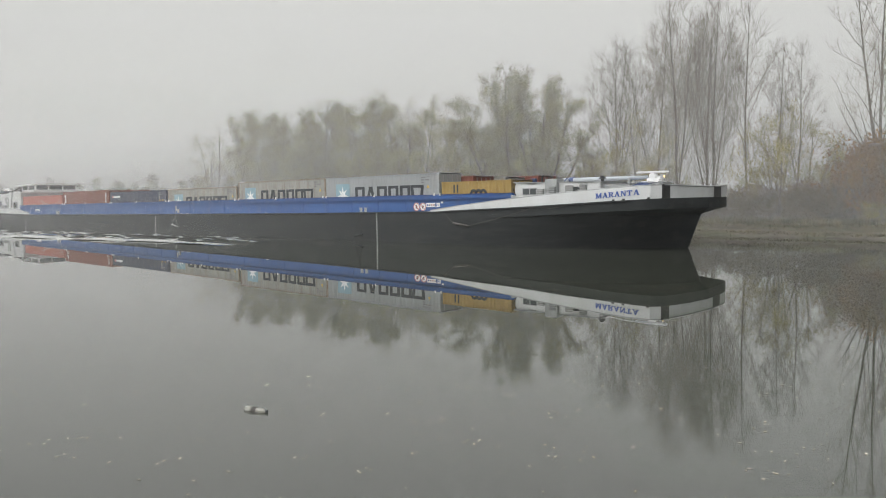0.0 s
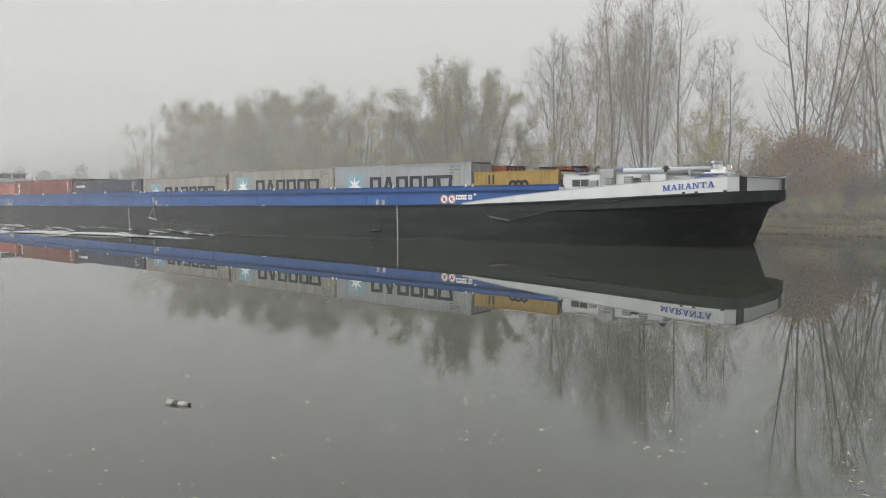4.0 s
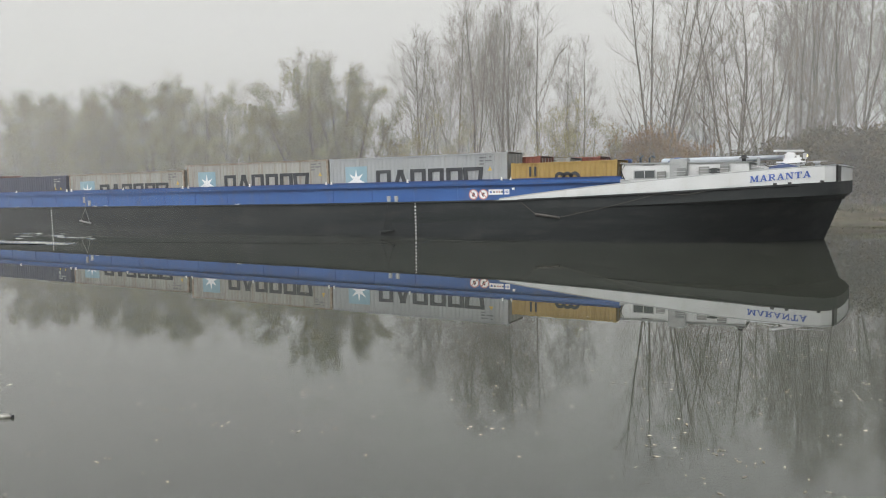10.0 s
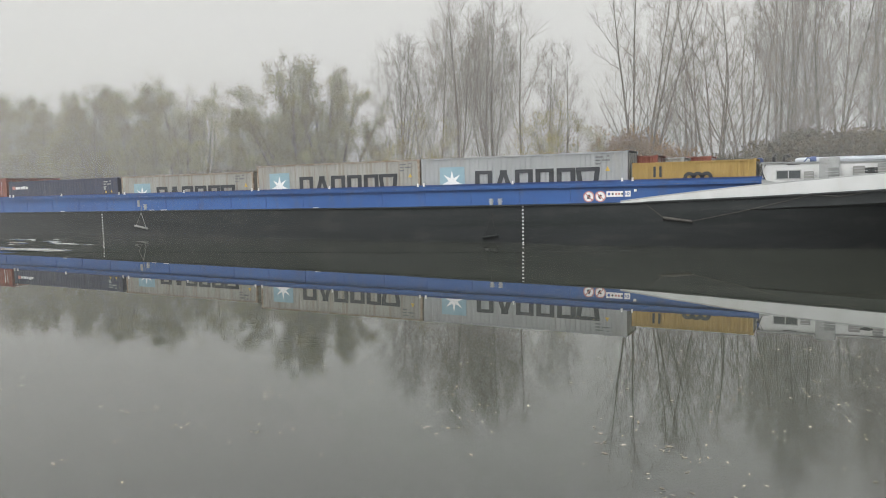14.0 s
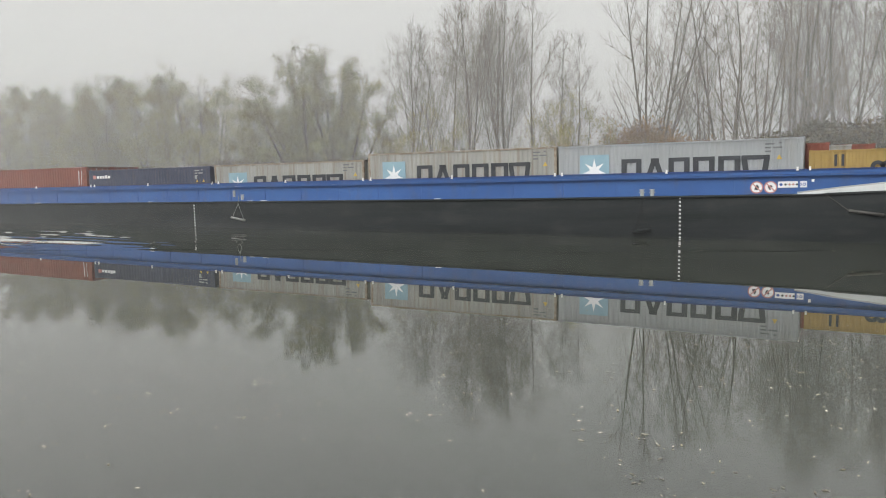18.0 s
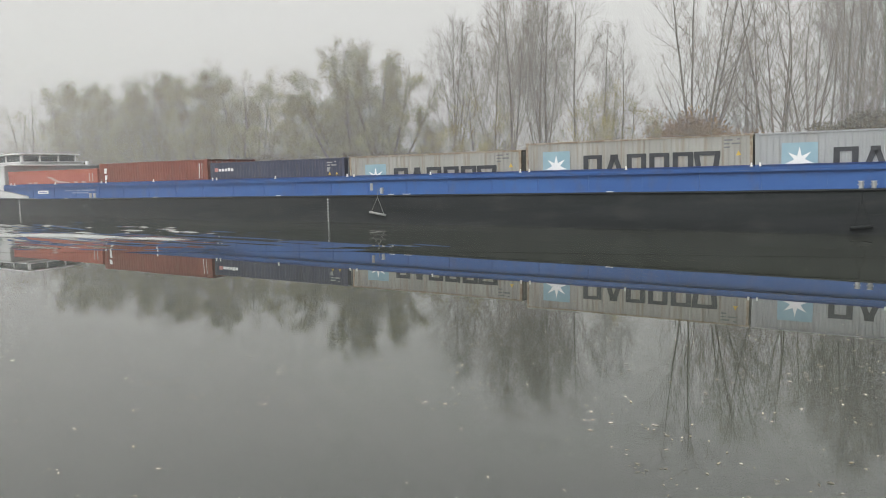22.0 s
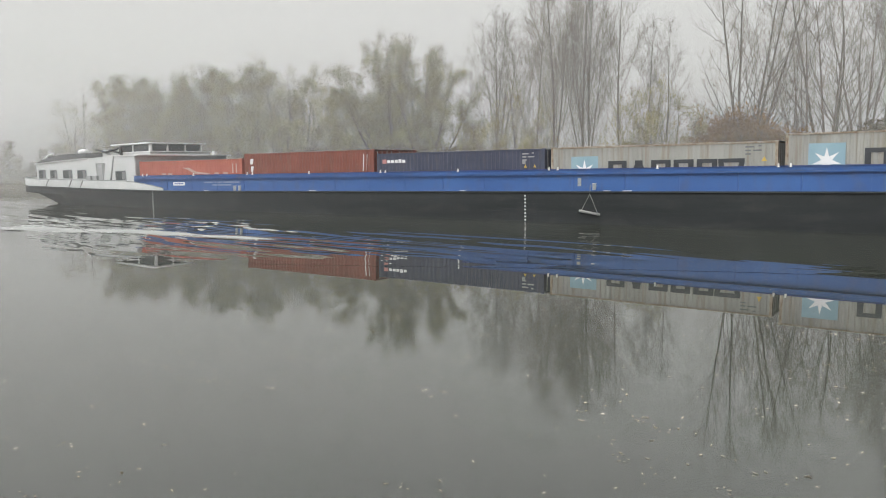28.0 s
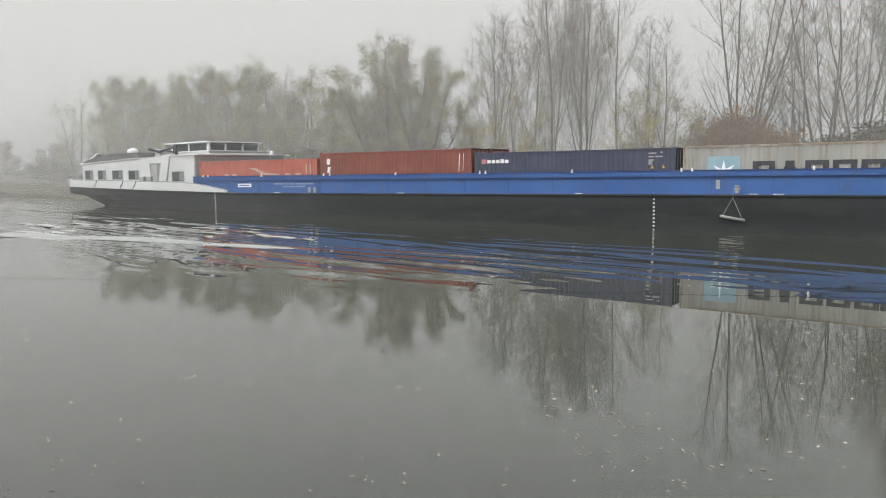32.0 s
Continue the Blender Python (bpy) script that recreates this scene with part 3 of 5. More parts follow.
LETTERS = {  # strokes of bold letters with slab serifs, in a unit box, and each letter's width
    "M": (0.47, [slant(0.15, 0, 0.17, 1, 0.11), slant(0.50, 0.08, 0.22, 1, 0.19), slant(0.50, 0.08, 0.80, 1, 0.11), slant(0.85, 0, 0.83, 1, 0.19),
                 upright(0.0, 0.30, 0, 0.10), upright(0.68, 1.0, 0, 0.10), upright(0.02, 0.24, 0.90, 1), upright(0.76, 0.98, 0.90, 1)]),
    "A": (0.40, [slant(0.17, 0, 0.50, 1, 0.12), slant(0.82, 0, 0.50, 1, 0.22), upright(0.28, 0.74, 0.28, 0.38), upright(0.0, 0.34, 0, 0.10), upright(0.64, 1.0, 0, 0.10)]),
    "R": (0.39, [upright(0.14, 0.36, 0, 1), upright(0.36, 0.74, 0.89, 1), upright(0.36, 0.74, 0.44, 0.55), upright(0.66, 0.86, 0.52, 0.92), slant(0.86, 0, 0.56, 0.46, 0.20),
                 upright(0.02, 0.48, 0, 0.10), upright(0.02, 0.20, 0.90, 1), upright(0.74, 1.0, 0, 0.09)]),
    "N": (0.42, [upright(0.14, 0.25, 0, 1), slant(0.82, 0, 0.22, 1, 0.22), upright(0.76, 0.87, 0, 1), upright(0.02, 0.38, 0, 0.10), upright(0.02, 0.26, 0.90, 1), upright(0.62, 1.0, 0.90, 1)]),
    "T": (0.38, [upright(0.38, 0.62, 0, 1), upright(0.04, 0.96, 0.88, 1), upright(0.24, 0.76, 0, 0.10), upright(0.04, 0.13, 0.66, 0.90), upright(0.87, 0.96, 0.66, 0.90)]),
}


def ship_name():
    g, x = Geo(), 0.0
    total = sum(LETTERS[c][0] for c in "MARANTA")
    for c in "MARANTA":
        wide, strokes = LETTERS[c]
        for k, quad in enumerate(strokes):
            pts = [(18.62 + 2.72 * (x + 0.92 * wide * u) / total, v) for u, v in quad]
            pts = [(px, 2.90 + 0.20 * (px - 18.62) / 2.72 + 0.31 * v) for px, v in pts]
            y = bow_y(sum(p[0] for p in pts) / 4)
            g.prism(pts, y - 0.035 - 0.001 * k, y + 0.02)
        x += wide
    part("ship_name", g, M_NAVY_TEXT, bow, "ship name in bold blue letters with serifs")


ship_name()


def coaming(side):
    y = (lambda v: v) if not side else (lambda v: BEAM - v)

    def slab(x0, x1, a, b, z0, z1):
        return Geo().box(x0, x1, min(y(a), y(b)), max(y(a), y(b)), z0, z1)
    c = part("coaming", slab(-69.5, 12.2, 0.62, 0.70, 2.14, 3.06), M_BLUE, barge, "blue painted hatch coaming")
    part("coaming_ledge", slab(-69.5, 12.2, 0.46, 0.70, 3.06, 3.14), M_BLUE, c, bevel=0.015)
    part("coaming_top", slab(-69.5, 12.2, 0.56, 0.72, 3.145, 3.37), M_BLUE, c, "blue top strip with a worn edge", bevel=0.02)
    part("coaming_rim", slab(-69.5, 12.2, 0.50, 0.72, 3.372, 3.405), M_BLUE_DARK, c)
    if side:
        return c
    post = mesh_of(Geo().box(-0.045, 0.045, 0.59, 0.63, 2.18, 3.06), "stiffener", M_BLUE)
    for i in range(28):
        share("stiffener", post, c, pose(-68.3 + 2.95 * i, 0, 0))
    peg = mesh_of(Geo().tube([(0, 0.52, 3.35), (0, 0.52, 3.52)], 0.045, 8).box(-0.05, 0.05, 0.46, 0.56, 3.33, 3.40), "locking_peg", M_CLEAN)
    for i in range(13):
        share("locking_peg", peg, c, pose(-68.3 + 6.14 * i + (0.15 if i % 3 == 1 else 0), 0, 0))
        if i % 2 == 0:
            share("locking_peg", peg, c, pose(-67.75 + 6.14 * i, 0, 0))
    return c


near_coaming = coaming(0)
coaming(1)
part("coaming_end", Geo().box(12.2, 12.28, 0.70, BEAM - 0.70, 2.3, 3.3), M_BLUE, barge)
part("coaming_end", Geo().box(-69.6, -69.5, 0.62, BEAM - 0.62, 2.2, 3.4), M_BLUE, barge)
part("hold_floor", Geo().box(-69.4, 12.2, 0.72, BEAM - 0.72, 1.85, 2.0), M_DECK, barge, "grey steel hold floor")
part("end_ramp", Geo().prism([(12.2, 2.45), (13.5, 2.55), (13.5, 2.95), (12.2, 3.25)], 0.35, 0.55), M_GREY, barge)

# draught marks
mark = mesh_of(Geo().box(-0.05, 0.05, -0.016, 0.01, -0.036, 0.036), "draught_mark", M_CLEAN)
for x, count, side in ((0.0, 11, 1), (-32.74, 10, -1), (-66.47, 8, 1)):
    for k in range(count):
        share("draught_mark", mark, barge, pose(x, 0, 2.09 - 0.2 * k))
    share("draught_dash", mark, barge, pose(x + side * 0.28, 0, 2.11) @ Matrix.Diagonal((3.4, 1, 0.5, 1)))

# mooring bollards on the side deck
boll = mesh_of(Geo().tube([(0, 0.22, 2.16), (0, 0.22, 2.50)], 0.10, 12).tube([(0, 0.22, 2.50), (0, 0.22, 2.54)], [0.14, 0.13], 12)
               .tube([(-0.16, 0.22, 2.38), (0.16, 0.22, 2.38)], 0.025, 6), "bollard", M_STEEL)
for x in (-57.1, -1.95):
    share("bollard", boll, barge, pose(x, 0, 0), "grey steel mooring bollard")
    share("bollard", boll, barge, pose(x + 0.52, 0, 0), "grey steel mooring bollard")
share("bollard", boll, barge, pose(-28.6, 0, 0.06), "grey steel mooring bollard")
part("ladder_panel", Geo().box(-29.72, -29.52, 0.55, 0.60, 2.42, 2.88), M_GREY, near_coaming, "pale grey panel")
for xa, xb in ((-28.0, -27.6), (-26.9, -26.4), (-49.5, -48.9), (-14.0, -13.6), (-37.2, -36.8), (-60.3, -59.8)):
    part("scupper", Geo().box(xa, xb, 0.02, 0.06, 2.165, 2.195), M_CLEAN, barge, "small pale scupper plate")


def hanging_fender(x, z_deck, z_bar, half, tilt, lab, wood=M_WOOD, rope=M_ROPE):
    e = part("fender", Geo().tube([(x - half, -0.14, z_bar + tilt), (x + half, -0.14, z_bar - tilt)], 0.075, 8), wood, barge, lab, smooth=True)
    r = Geo().tube([(x, 0.02, z_deck), (x, -0.07, z_deck - 0.5), (x - half * 0.8, -0.14, z_bar + tilt)], 0.018, 5)
    r.tube([(x, -0.07, z_deck - 0.5), (x + half * 0.85, -0.14, z_bar - tilt)], 0.018, 5)
    part("fender_rope", r, rope, e)


hanging_fender(-28.74, 2.5, 0.98, 0.60, 0.10, "weathered wooden fender on ropes", M_DECK, M_DECK)
hanging_fender(-1.9, 2.2, 0.42, 0.45, -0.06, "dark rubber fender on a black rope", M_HULL, M_HULL)
g = Geo().tube([(7.6, -0.1, 1.42), (9.0, -0.1, 1.22)], 0.07, 8)
fb = part("fender", g, M_WOOD, barge, "weathered wooden fender on ropes", smooth=True)
r = Geo().tube([(9.0, -0.1, 1.24), (11.5, -0.06, 1.75), (14.4, -0.05, 2.45)], 0.018, 5).tube([(7.6, -0.1, 1.42), (6.6, -0.02, 2.2)], 0.018, 5)
r.tube([(14.4, -0.05, 2.45), (15.6, -0.06, 2.36), (16.2, -0.05, 2.45), (17.0, -0.05, 2.62)], 0.02, 5)
part("fender_rope", r, M_ROPE, fb)

# prohibition signs and the pictogram board on the coaming
for k, x in enumerate((3.56, 4.19)):
    s = part("round_sign", Geo().disc_y(x, 2.55, 0.592, 0.61, 0.30), M_CLEAN, near_coaming, "round white sign with a red ring and bar")
    part("red_ring", Geo().disc_y(x, 2.55, 0.580, 0.596, 0.30, 28, 0.245), M_RED, s)
    q = 0.19
    part("red_bar", Geo().prism([(x - q - 0.02, 2.55 + q - 0.02), (x - q + 0.02, 2.55 + q + 0.02), (x + q + 0.02, 2.55 - q + 0.02), (x + q - 0.02, 2.55 - q - 0.02)], 0.576, 0.591), M_RED, s)
    ic = Geo().prism([(x - 0.10, 2.44), (x + 0.05, 2.42), (x + 0.11, 2.56), (x + 0.02, 2.70), (x - 0.06, 2.60)], 0.585, 0.593) if k == 0 else \
        Geo().prism([(x - 0.13, 2.60), (x + 0.03, 2.66), (x + 0.10, 2.58), (x - 0.02, 2.52), (x + 0.04, 2.42), (x - 0.04, 2.42), (x - 0.10, 2.52)], 0.585, 0.593)
    part("pictogram", ic, M_LETTER, s)
board = part("safety_board", Geo().box(4.52, 5.80, 0.595, 0.61, 2.52, 2.82), M_CLEAN, near_coaming, "white board with a row of small pictograms")
for k, (x, m) in enumerate(((4.66, M_NAVY_TEXT), (4.86, M_LETTER), (5.04, M_RED), (5.20, M_RED), (5.36, M_LETTER), (5.50, M_NAVY_TEXT), (5.68, M_NAVY_TEXT))):
    part("pictogram", Geo().disc_y(x, 2.67, 0.586, 0.598, 0.075 if k in (0, 5, 6) else 0.055, 10, 0.04 if k in (5, 6) else 0.0), m, board)
part("deck_lamp", Geo().box(6.0, 6.12, 0.5, 0.62, 2.78, 2.90), M_CLEAN, near_coaming)

# white dash where the bow paint runs out over the black side
part("tip_dash", Geo().prism([(4.95, 2.16), (6.6, 2.18), (6.6, 2.27), (5.2, 2.22)], -0.02, 0.02), M_WHITE, bow)

# ---- forward deckhouse ----
def window(parent, x0, x1, z0, z1, y, panes=1, frame_mat=None, t=0.05):
    f = Geo()
    fm = frame_mat or M_GREY
    f.box(x0 - t, x1 + t, y - 0.03, y + 0.02, z1, z1 + t).box(x0 - t, x1 + t, y - 0.03, y + 0.02, z0 - t, z0)
    f.box(x0 - t, x0, y - 0.03, y + 0.02, z0, z1).box(x1, x1 + t, y - 0.03, y + 0.02, z0, z1)
    for k in range(1, panes):
        xm = x0 + (x1 - x0) * k / panes
        f.box(xm - t / 2, xm + t / 2, y - 0.03, y + 0.02, z0, z1)
    w = part("window", f, fm, parent)
    part("pane", Geo().box(x0, x1, y - 0.012, y + 0.01, z0, z1), M_GLASS, w, "dark glass pane")
    return w


house = part("deckhouse", Geo().prism([(12.2, 2.40), (18.5, 2.68), (18.5, 3.90), (12.2, 4.02)], 0.80, 10.64), M_WHITE, barge, "low white deckhouse", bevel=0.04)
part("house_roof", Geo().prism([(12.12, 4.02), (18.6, 3.90), (18.6, 3.95), (12.12, 4.08)], 0.74, 10.7), M_GREY, house, "grey roof edge")
window(house, 12.86, 13.90, 3.26, 3.62, 0.80, 2)
window(house, 16.66, 17.14, 3.44, 3.62, 0.80, 2, M_BLACK)
cab = part("cabinet", Geo().box(14.72, 15.60, 0.50, 1.4, 2.5, 4.20), M_GREY, house, "pale grey steel cabinet", bevel=0.02)
for x0, x1, z0, z1 in ((14.06, 14.50, 3.14, 3.57), (15.10, 15.56, 3.19, 3.71), (16.14, 16.64, 3.30, 3.76), (17.16, 17.60, 3.41, 3.84)):
    y0 = 0.62 if x0 != 15.10 else 0.36
    v = part("vent_cover", Geo().box(x0, x1, y0, 0.82, z0, z1), M_DECK, house, "grey hinged vent cover", bevel=0.02)
    lg = Geo()
    for k in range(3):
        lg.box(x0 - 0.12, x1 + 0.12, y0 - 0.015, y0 + 0.01, z0 + 0.08 + 0.13 * k, z0 + 0.10 + 0.13 * k)
    part("bracket", lg, M_STEEL, v)
part("lower_house", Geo().prism([(18.5, 2.7), (19.5, 2.75), (19.3, 3.55), (18.5, 3.80)], 1.2, 10.2), M_GREY, house, "grey sloped front of the deckhouse")
part("grab_rail", Geo().tube([(13.3, 0.75, 3.93), (13.9, 0.75, 3.93)], 0.02, 6), M_BLACK, house)
part("grab_rail", Geo().tube([(12.35, 0.70, 3.2), (12.2, 0.62, 3.6), (12.35, 0.70, 3.95)], 0.03, 6), M_BLACK, house)
sm = Geo().tube([(18.2, 1.6, 3.9), (18.2, 1.6, 4.12)], 0.10, 10).tube([(18.2, 1.6, 4.12), (18.2, 1.6, 4.2)], [0.26, 0.20], 12).tube([(18.2, 1.6, 4.2), (18.2, 1.6, 4.3)], [0.14, 0.14], 10)
part("vent_cowl", sm, M_BLACK, house, "dark mushroom vent", smooth=False)
part("vent_cowl", Geo().tube([(12.6, 3.4, 4.0), (12.6, 3.4, 4.4), (12.75, 3.3, 4.48)], 0.07, 8), M_BLACK, house)
part("vent_cowl", Geo().tube([(13.1, 3.4, 4.0), (13.1, 3.4, 4.38), (13.25, 3.4, 4.45), (13.4, 3.4, 4.36)], 0.06, 8), M_BLACK, house)
part("hatch_motor", Geo().box(11.7, 12.1, 3.2, 3.6, 4.05, 4.35), M_TARP, house, "small blue covered box", bevel=0.04)

# lying mast, radar and winch gear of the foredeck
mast = part("lowered_mast", Geo().tube([(13.6, 4.2, 4.15), (13.75, 4.2, 4.15), (19.9, 4.2, 4.17)], [0.10, 0.17, 0.12], 14), M_PALE, barge, "pale blue-white mast lowered along the deckhouse roof", smooth=True)
part("mast_strap", Geo().tube([(14.3, 4.2, 4.16), (14.6, 4.2, 4.165)], 0.19, 12).tube([(13.9, 3.9, 3.95), (14.2, 3.95, 4.3), (14.6, 3.9, 4.1)], 0.04, 6), M_TARP, mast, "blue strap")
part("mast_support", Geo().box(13.8, 13.95, 4.05, 4.35, 3.9, 4.1), M_GREY, mast)
part("mast_support", Geo().box(18.6, 18.75, 4.05, 4.35, 3.4, 4.2), M_GREY, mast)
radar = part("radar_mount", Geo().tube([(20.0, 4.3, 2.8), (20.0, 4.3, 4.35)], 0.07, 8).tube([(20.6, 4.3, 2.8), (20.6, 4.3, 4.25)], 0.07, 8)
             .box(19.7, 20.9, 4.15, 4.45, 3.72, 3.80).box(19.85, 20.75, 4.12, 4.48, 4.05, 4.13), M_CLEAN, barge, "white radar frame")
part("radar_housing", Geo().box(20.0, 20.45, 4.1, 4.5, 4.13, 4.40), M_CLEAN, radar, bevel=0.04)
scanner = part("radar_scanner", Geo().box(-1.02, 1.02, -0.1, 0.1, -0.055, 0.055), M_CLEAN, radar, "white turning radar scanner bar", bevel=0.03)
part("scanner_axle", Geo().tube([(20.15, 4.3, 4.38), (20.15, 4.3, 4.44)], 0.09, 10), M_CLEAN, radar)
part("floodlight", Geo().box(20.82, 21.02, 4.0, 4.2, 4.05, 4.35).tube([(20.9, 4.3, 3.8), (20.95, 4.2, 4.1)], 0.03, 6), M_STEEL, radar)
part("lamp", Geo().tube([(21.0, 4.1, 4.14), (21.0, 4.1, 4.26)], 0.06, 8), M_LAMP, radar, "small lit amber lamp")
part("radar_base", Geo().box(19.55, 20.95, 4.0, 4.6, 3.86, 3.94).box(19.9, 20.7, 4.05, 4.55, 3.94, 4.05), M_CLEAN, radar)
part("brace", Geo().tube([(19.8, 4.2, 3.75), (20.3, 4.2, 4.35)], 0.03, 6).tube([(20.9, 4.2, 3.75), (20.4, 4.2, 4.35)], 0.03, 6), M_CLEAN, radar)
part("winch_cover", Geo().prism([(18.9, 2.8), (20.9, 2.85), (20.7, 3.65), (19.9, 3.86), (19.2, 3.62)], 3.0, 5.0), M_TARP, barge, "blue tarpaulin over the winch", bevel=0.08)
part("bitt", Geo().tube([(21.6, 1.2, 2.8), (21.6, 1.2, 3.72)], 0.1, 10), M_GREY, barge)
part("bitt", Geo().tube([(22.4, 3.4, 2.85), (22.4, 3.4, 3.66)], 0.09, 8), M_GREY, barge)
vp = part("vent_pipe", Geo().tube([(21.5, 2.6, 2.85), (21.5, 2.6, 3.78)], 0.07, 8), M_GREY, barge)
part("vent_cap", Geo().tube([(21.5, 2.6, 3.78), (21.5, 2.6, 3.90)], [0.17, 0.15], 12), M_GREY, vp)
part("guard_wire", Geo().tube([(18.6, 0.3, 3.60), (20.6, 0.35, 3.80), (22.0, 0.9, 3.85)], 0.012, 5), M_STEEL, barge)

# ---- stern accommodation ----
aft = part("accommodation", Geo().prism([(-84.35, 2.5), (-69.5, 2.2), (-69.5, 5.10), (-73.0, 5.12), (-76.2, 4.98), (-84.35, 4.62)], 0.72, 10.72), M_WHITE, barge, "white crew accommodation", bevel=0.05)
for x0, x1, z0, z1 in ((-83.88, -82.81, 3.27, 4.02), (-82.03, -80.99, 3.27, 4.00), (-79.99, -78.64, 3.27, 3.97), (-77.76, -76.46, 3.23, 3.94), (-72.19, -70.85, 3.05, 3.78)):
    w = window(aft, x0, x1, z0, z1, 0.72, 1, M_GREY, 0.07)
    xm = x0 + (x1 - x0) * 0.62
    part("curtain", Geo().box(xm, x1 - 0.06, 0.703, 0.71, z0 + 0.04, z1 - 0.04), M_DIM, w)
# flat dark panel on the wall imitates the shade inside a doorway
part("doorway_shade", Geo().prism([(-74.75, 2.62), (-73.75, 2.62), (-73.35, 4.52), (-75.0, 4.52)], 0.69, 0.715), M_DECK, aft, "dark panel standing in for the shade of a doorway")
part("side_door", Geo().box(-74.72, -74.0, 0.66, 0.70, 2.62, 4.42), M_GREY, aft, "grey cabin door")
part("slanted_wing", Geo().prism([(-73.9, 2.5), (-73.0, 2.5), (-72.3, 5.1), (-73.3, 5.1)], 0.60, 0.72), M_WHITE, aft, bevel=0.02)
roof = part("aft_roof", Geo().prism([(-84.5, 4.66), (-76.2, 5.02), (-76.6, 5.46), (-80, 5.42), (-82.3, 5.24), (-84.1, 4.84)], 0.76, 10.6), M_ROOF, aft, "dark grey roof with rounded edge", bevel=0.06)
part("eave", Geo().prism([(-84.5, 4.60), (-76.2, 4.96), (-76.2, 5.03), (-84.5, 4.67)], 0.60, 10.84).prism([(-73.2, 5.1), (-69.0, 5.08), (-69.0, 5.15), (-73.2, 5.17)], 0.62, 10.82), M_CLEAN, aft)
for x in (-75.85, -74.9):
    part("vent_box", Geo().box(x - 0.32, x + 0.32, 0.45, 0.7, 2.75, 3.44), M_GREY, aft, "grey vent box", bevel=0.02)
wh = part("wheelhouse", Geo().prism([(-75.6, 5.0), (-69.6, 5.0), (-69.6, 5.16), (-70.0, 5.44), (-75.2, 5.36)], 2.5, 8.9), M_WHITE, barge, "white wheelhouse with a band of windows", bevel=0.03)
part("sill", Geo().prism([(-75.3, 5.36), (-69.7, 5.42), (-69.7, 5.50), (-75.3, 5.44)], 2.4, 9.0), M_CLEAN, wh, bevel=0.02)
part("window_band", Geo().prism([(-74.8, 5.46), (-70.5, 5.50), (-70.3, 6.08), (-74.9, 6.06)], 2.95, 8.45), M_GLASS, wh, "dark wheelhouse windows")
for x in (-74.85, -72.75, -70.48):
    part("window_post", Geo().prism([(x - 0.07, 5.46), (x + 0.07, 5.46), (x + 0.12, 6.12), (x - 0.02, 6.12)], 2.90, 2.99), M_CLEAN, wh)
for y in (3.0, 4.7, 6.6, 8.4):
    part("window_post", Geo().box(-70.42, -70.26, y - 0.06, y + 0.06, 5.48, 6.12), M_CLEAN, wh)
part("wheelhouse_roof", Geo().prism([(-75.5, 6.08), (-70.1, 6.14), (-70.1, 6.24), (-75.5, 6.19)], 2.6, 8.8), M_CLEAN, wh, "white flat wheelhouse roof", bevel=0.02)
part("roof_light", Geo().box(-71.9, -70.9, 2.9, 3.2, 6.22, 6.32), M_GREY, wh)
part("roof_horn", Geo().tube([(-70.4, 3.4, 6.1), (-70.2, 3.4, 6.38)], 0.06, 6), M_BLACK, wh)
part("bridge_wing", Geo().box(-76.3, -75.6, 2.3, 3.4, 5.02, 5.75), M_WHITE, wh, bevel=0.03)
part("searchlight", Geo().tube([(-69.2, 8.9, 5.1), (-69.2, 8.9, 5.5)], 0.16, 10), M_CLEAN, wh)
part("antenna_dome", Geo().tube([(-80.2, 3.0, 5.25), (-80.2, 3.0, 5.42), (-80.2, 3.0, 5.70), (-80.2, 3.0, 5.87), (-80.2, 3.0, 5.95)], [0.2, 0.46, 0.50, 0.36, 0.05], 16), M_CLEAN, aft, "white antenna dome", smooth=True)
crane = part("folded_crane", Geo().tube([(-73.4, 2.2, 5.1), (-73.5, 2.2, 5.95)], 0.13, 8).tube([(-73.4, 2.2, 5.9), (-75.6, 2.2, 5.5), (-76.9, 2.2, 5.75)], 0.11, 8).tube([(-73.6, 2.2, 5.4), (-75.0, 2.2, 5.65)], 0.07, 6), M_BLACK, barge, "dark folded deck crane", smooth=True)
part("gangway", Geo().prism([(-84.0, 4.78), (-82.4, 5.52), (-82.2, 5.46), (-83.8, 4.72)], 0.9, 1.3), M_CLEAN, barge, "white folded gangway")
part("lifebuoy_rail", Geo().tube([(-86.0, 2.0, 2.6), (-86.0, 2.0, 4.0)], 0.05, 6).box(-86.4, -85.1, 1.8, 2.2, 3.95, 4.06).tube([(-85.3, 2.0, 2.6), (-85.3, 2.0, 3.95)], 0.05, 6), M_GREY, barge)
for x in (-81.2, -77.6, -75.9):
    part("mooring_line", Geo().tube([(x, 0.0, lerp(STERN_TOP, x)), (x - 0.45, -0.03, lerp(SHEER, x) + 0.05)], 0.03, 5), M_ROPE, stern_pl)
part("mooring_line", Geo().tube([(-80.5, 0.25, 2.5), (-79.3, 0.2, 1.55), (-77.9, 0.1, 1.55)], 0.025, 5), M_ROPE, stern_pl)
plate = part("name_board", Geo().box(-64.6, -63.2, 0.595, 0.62, 2.56, 2.82), M_CLEAN, near_coaming, "white board with unreadable lettering")
part("lettering_bar", Geo().box(-64.45, -63.35, 0.585, 0.60, 2.66, 2.73), M_NAVY_TEXT, plate)
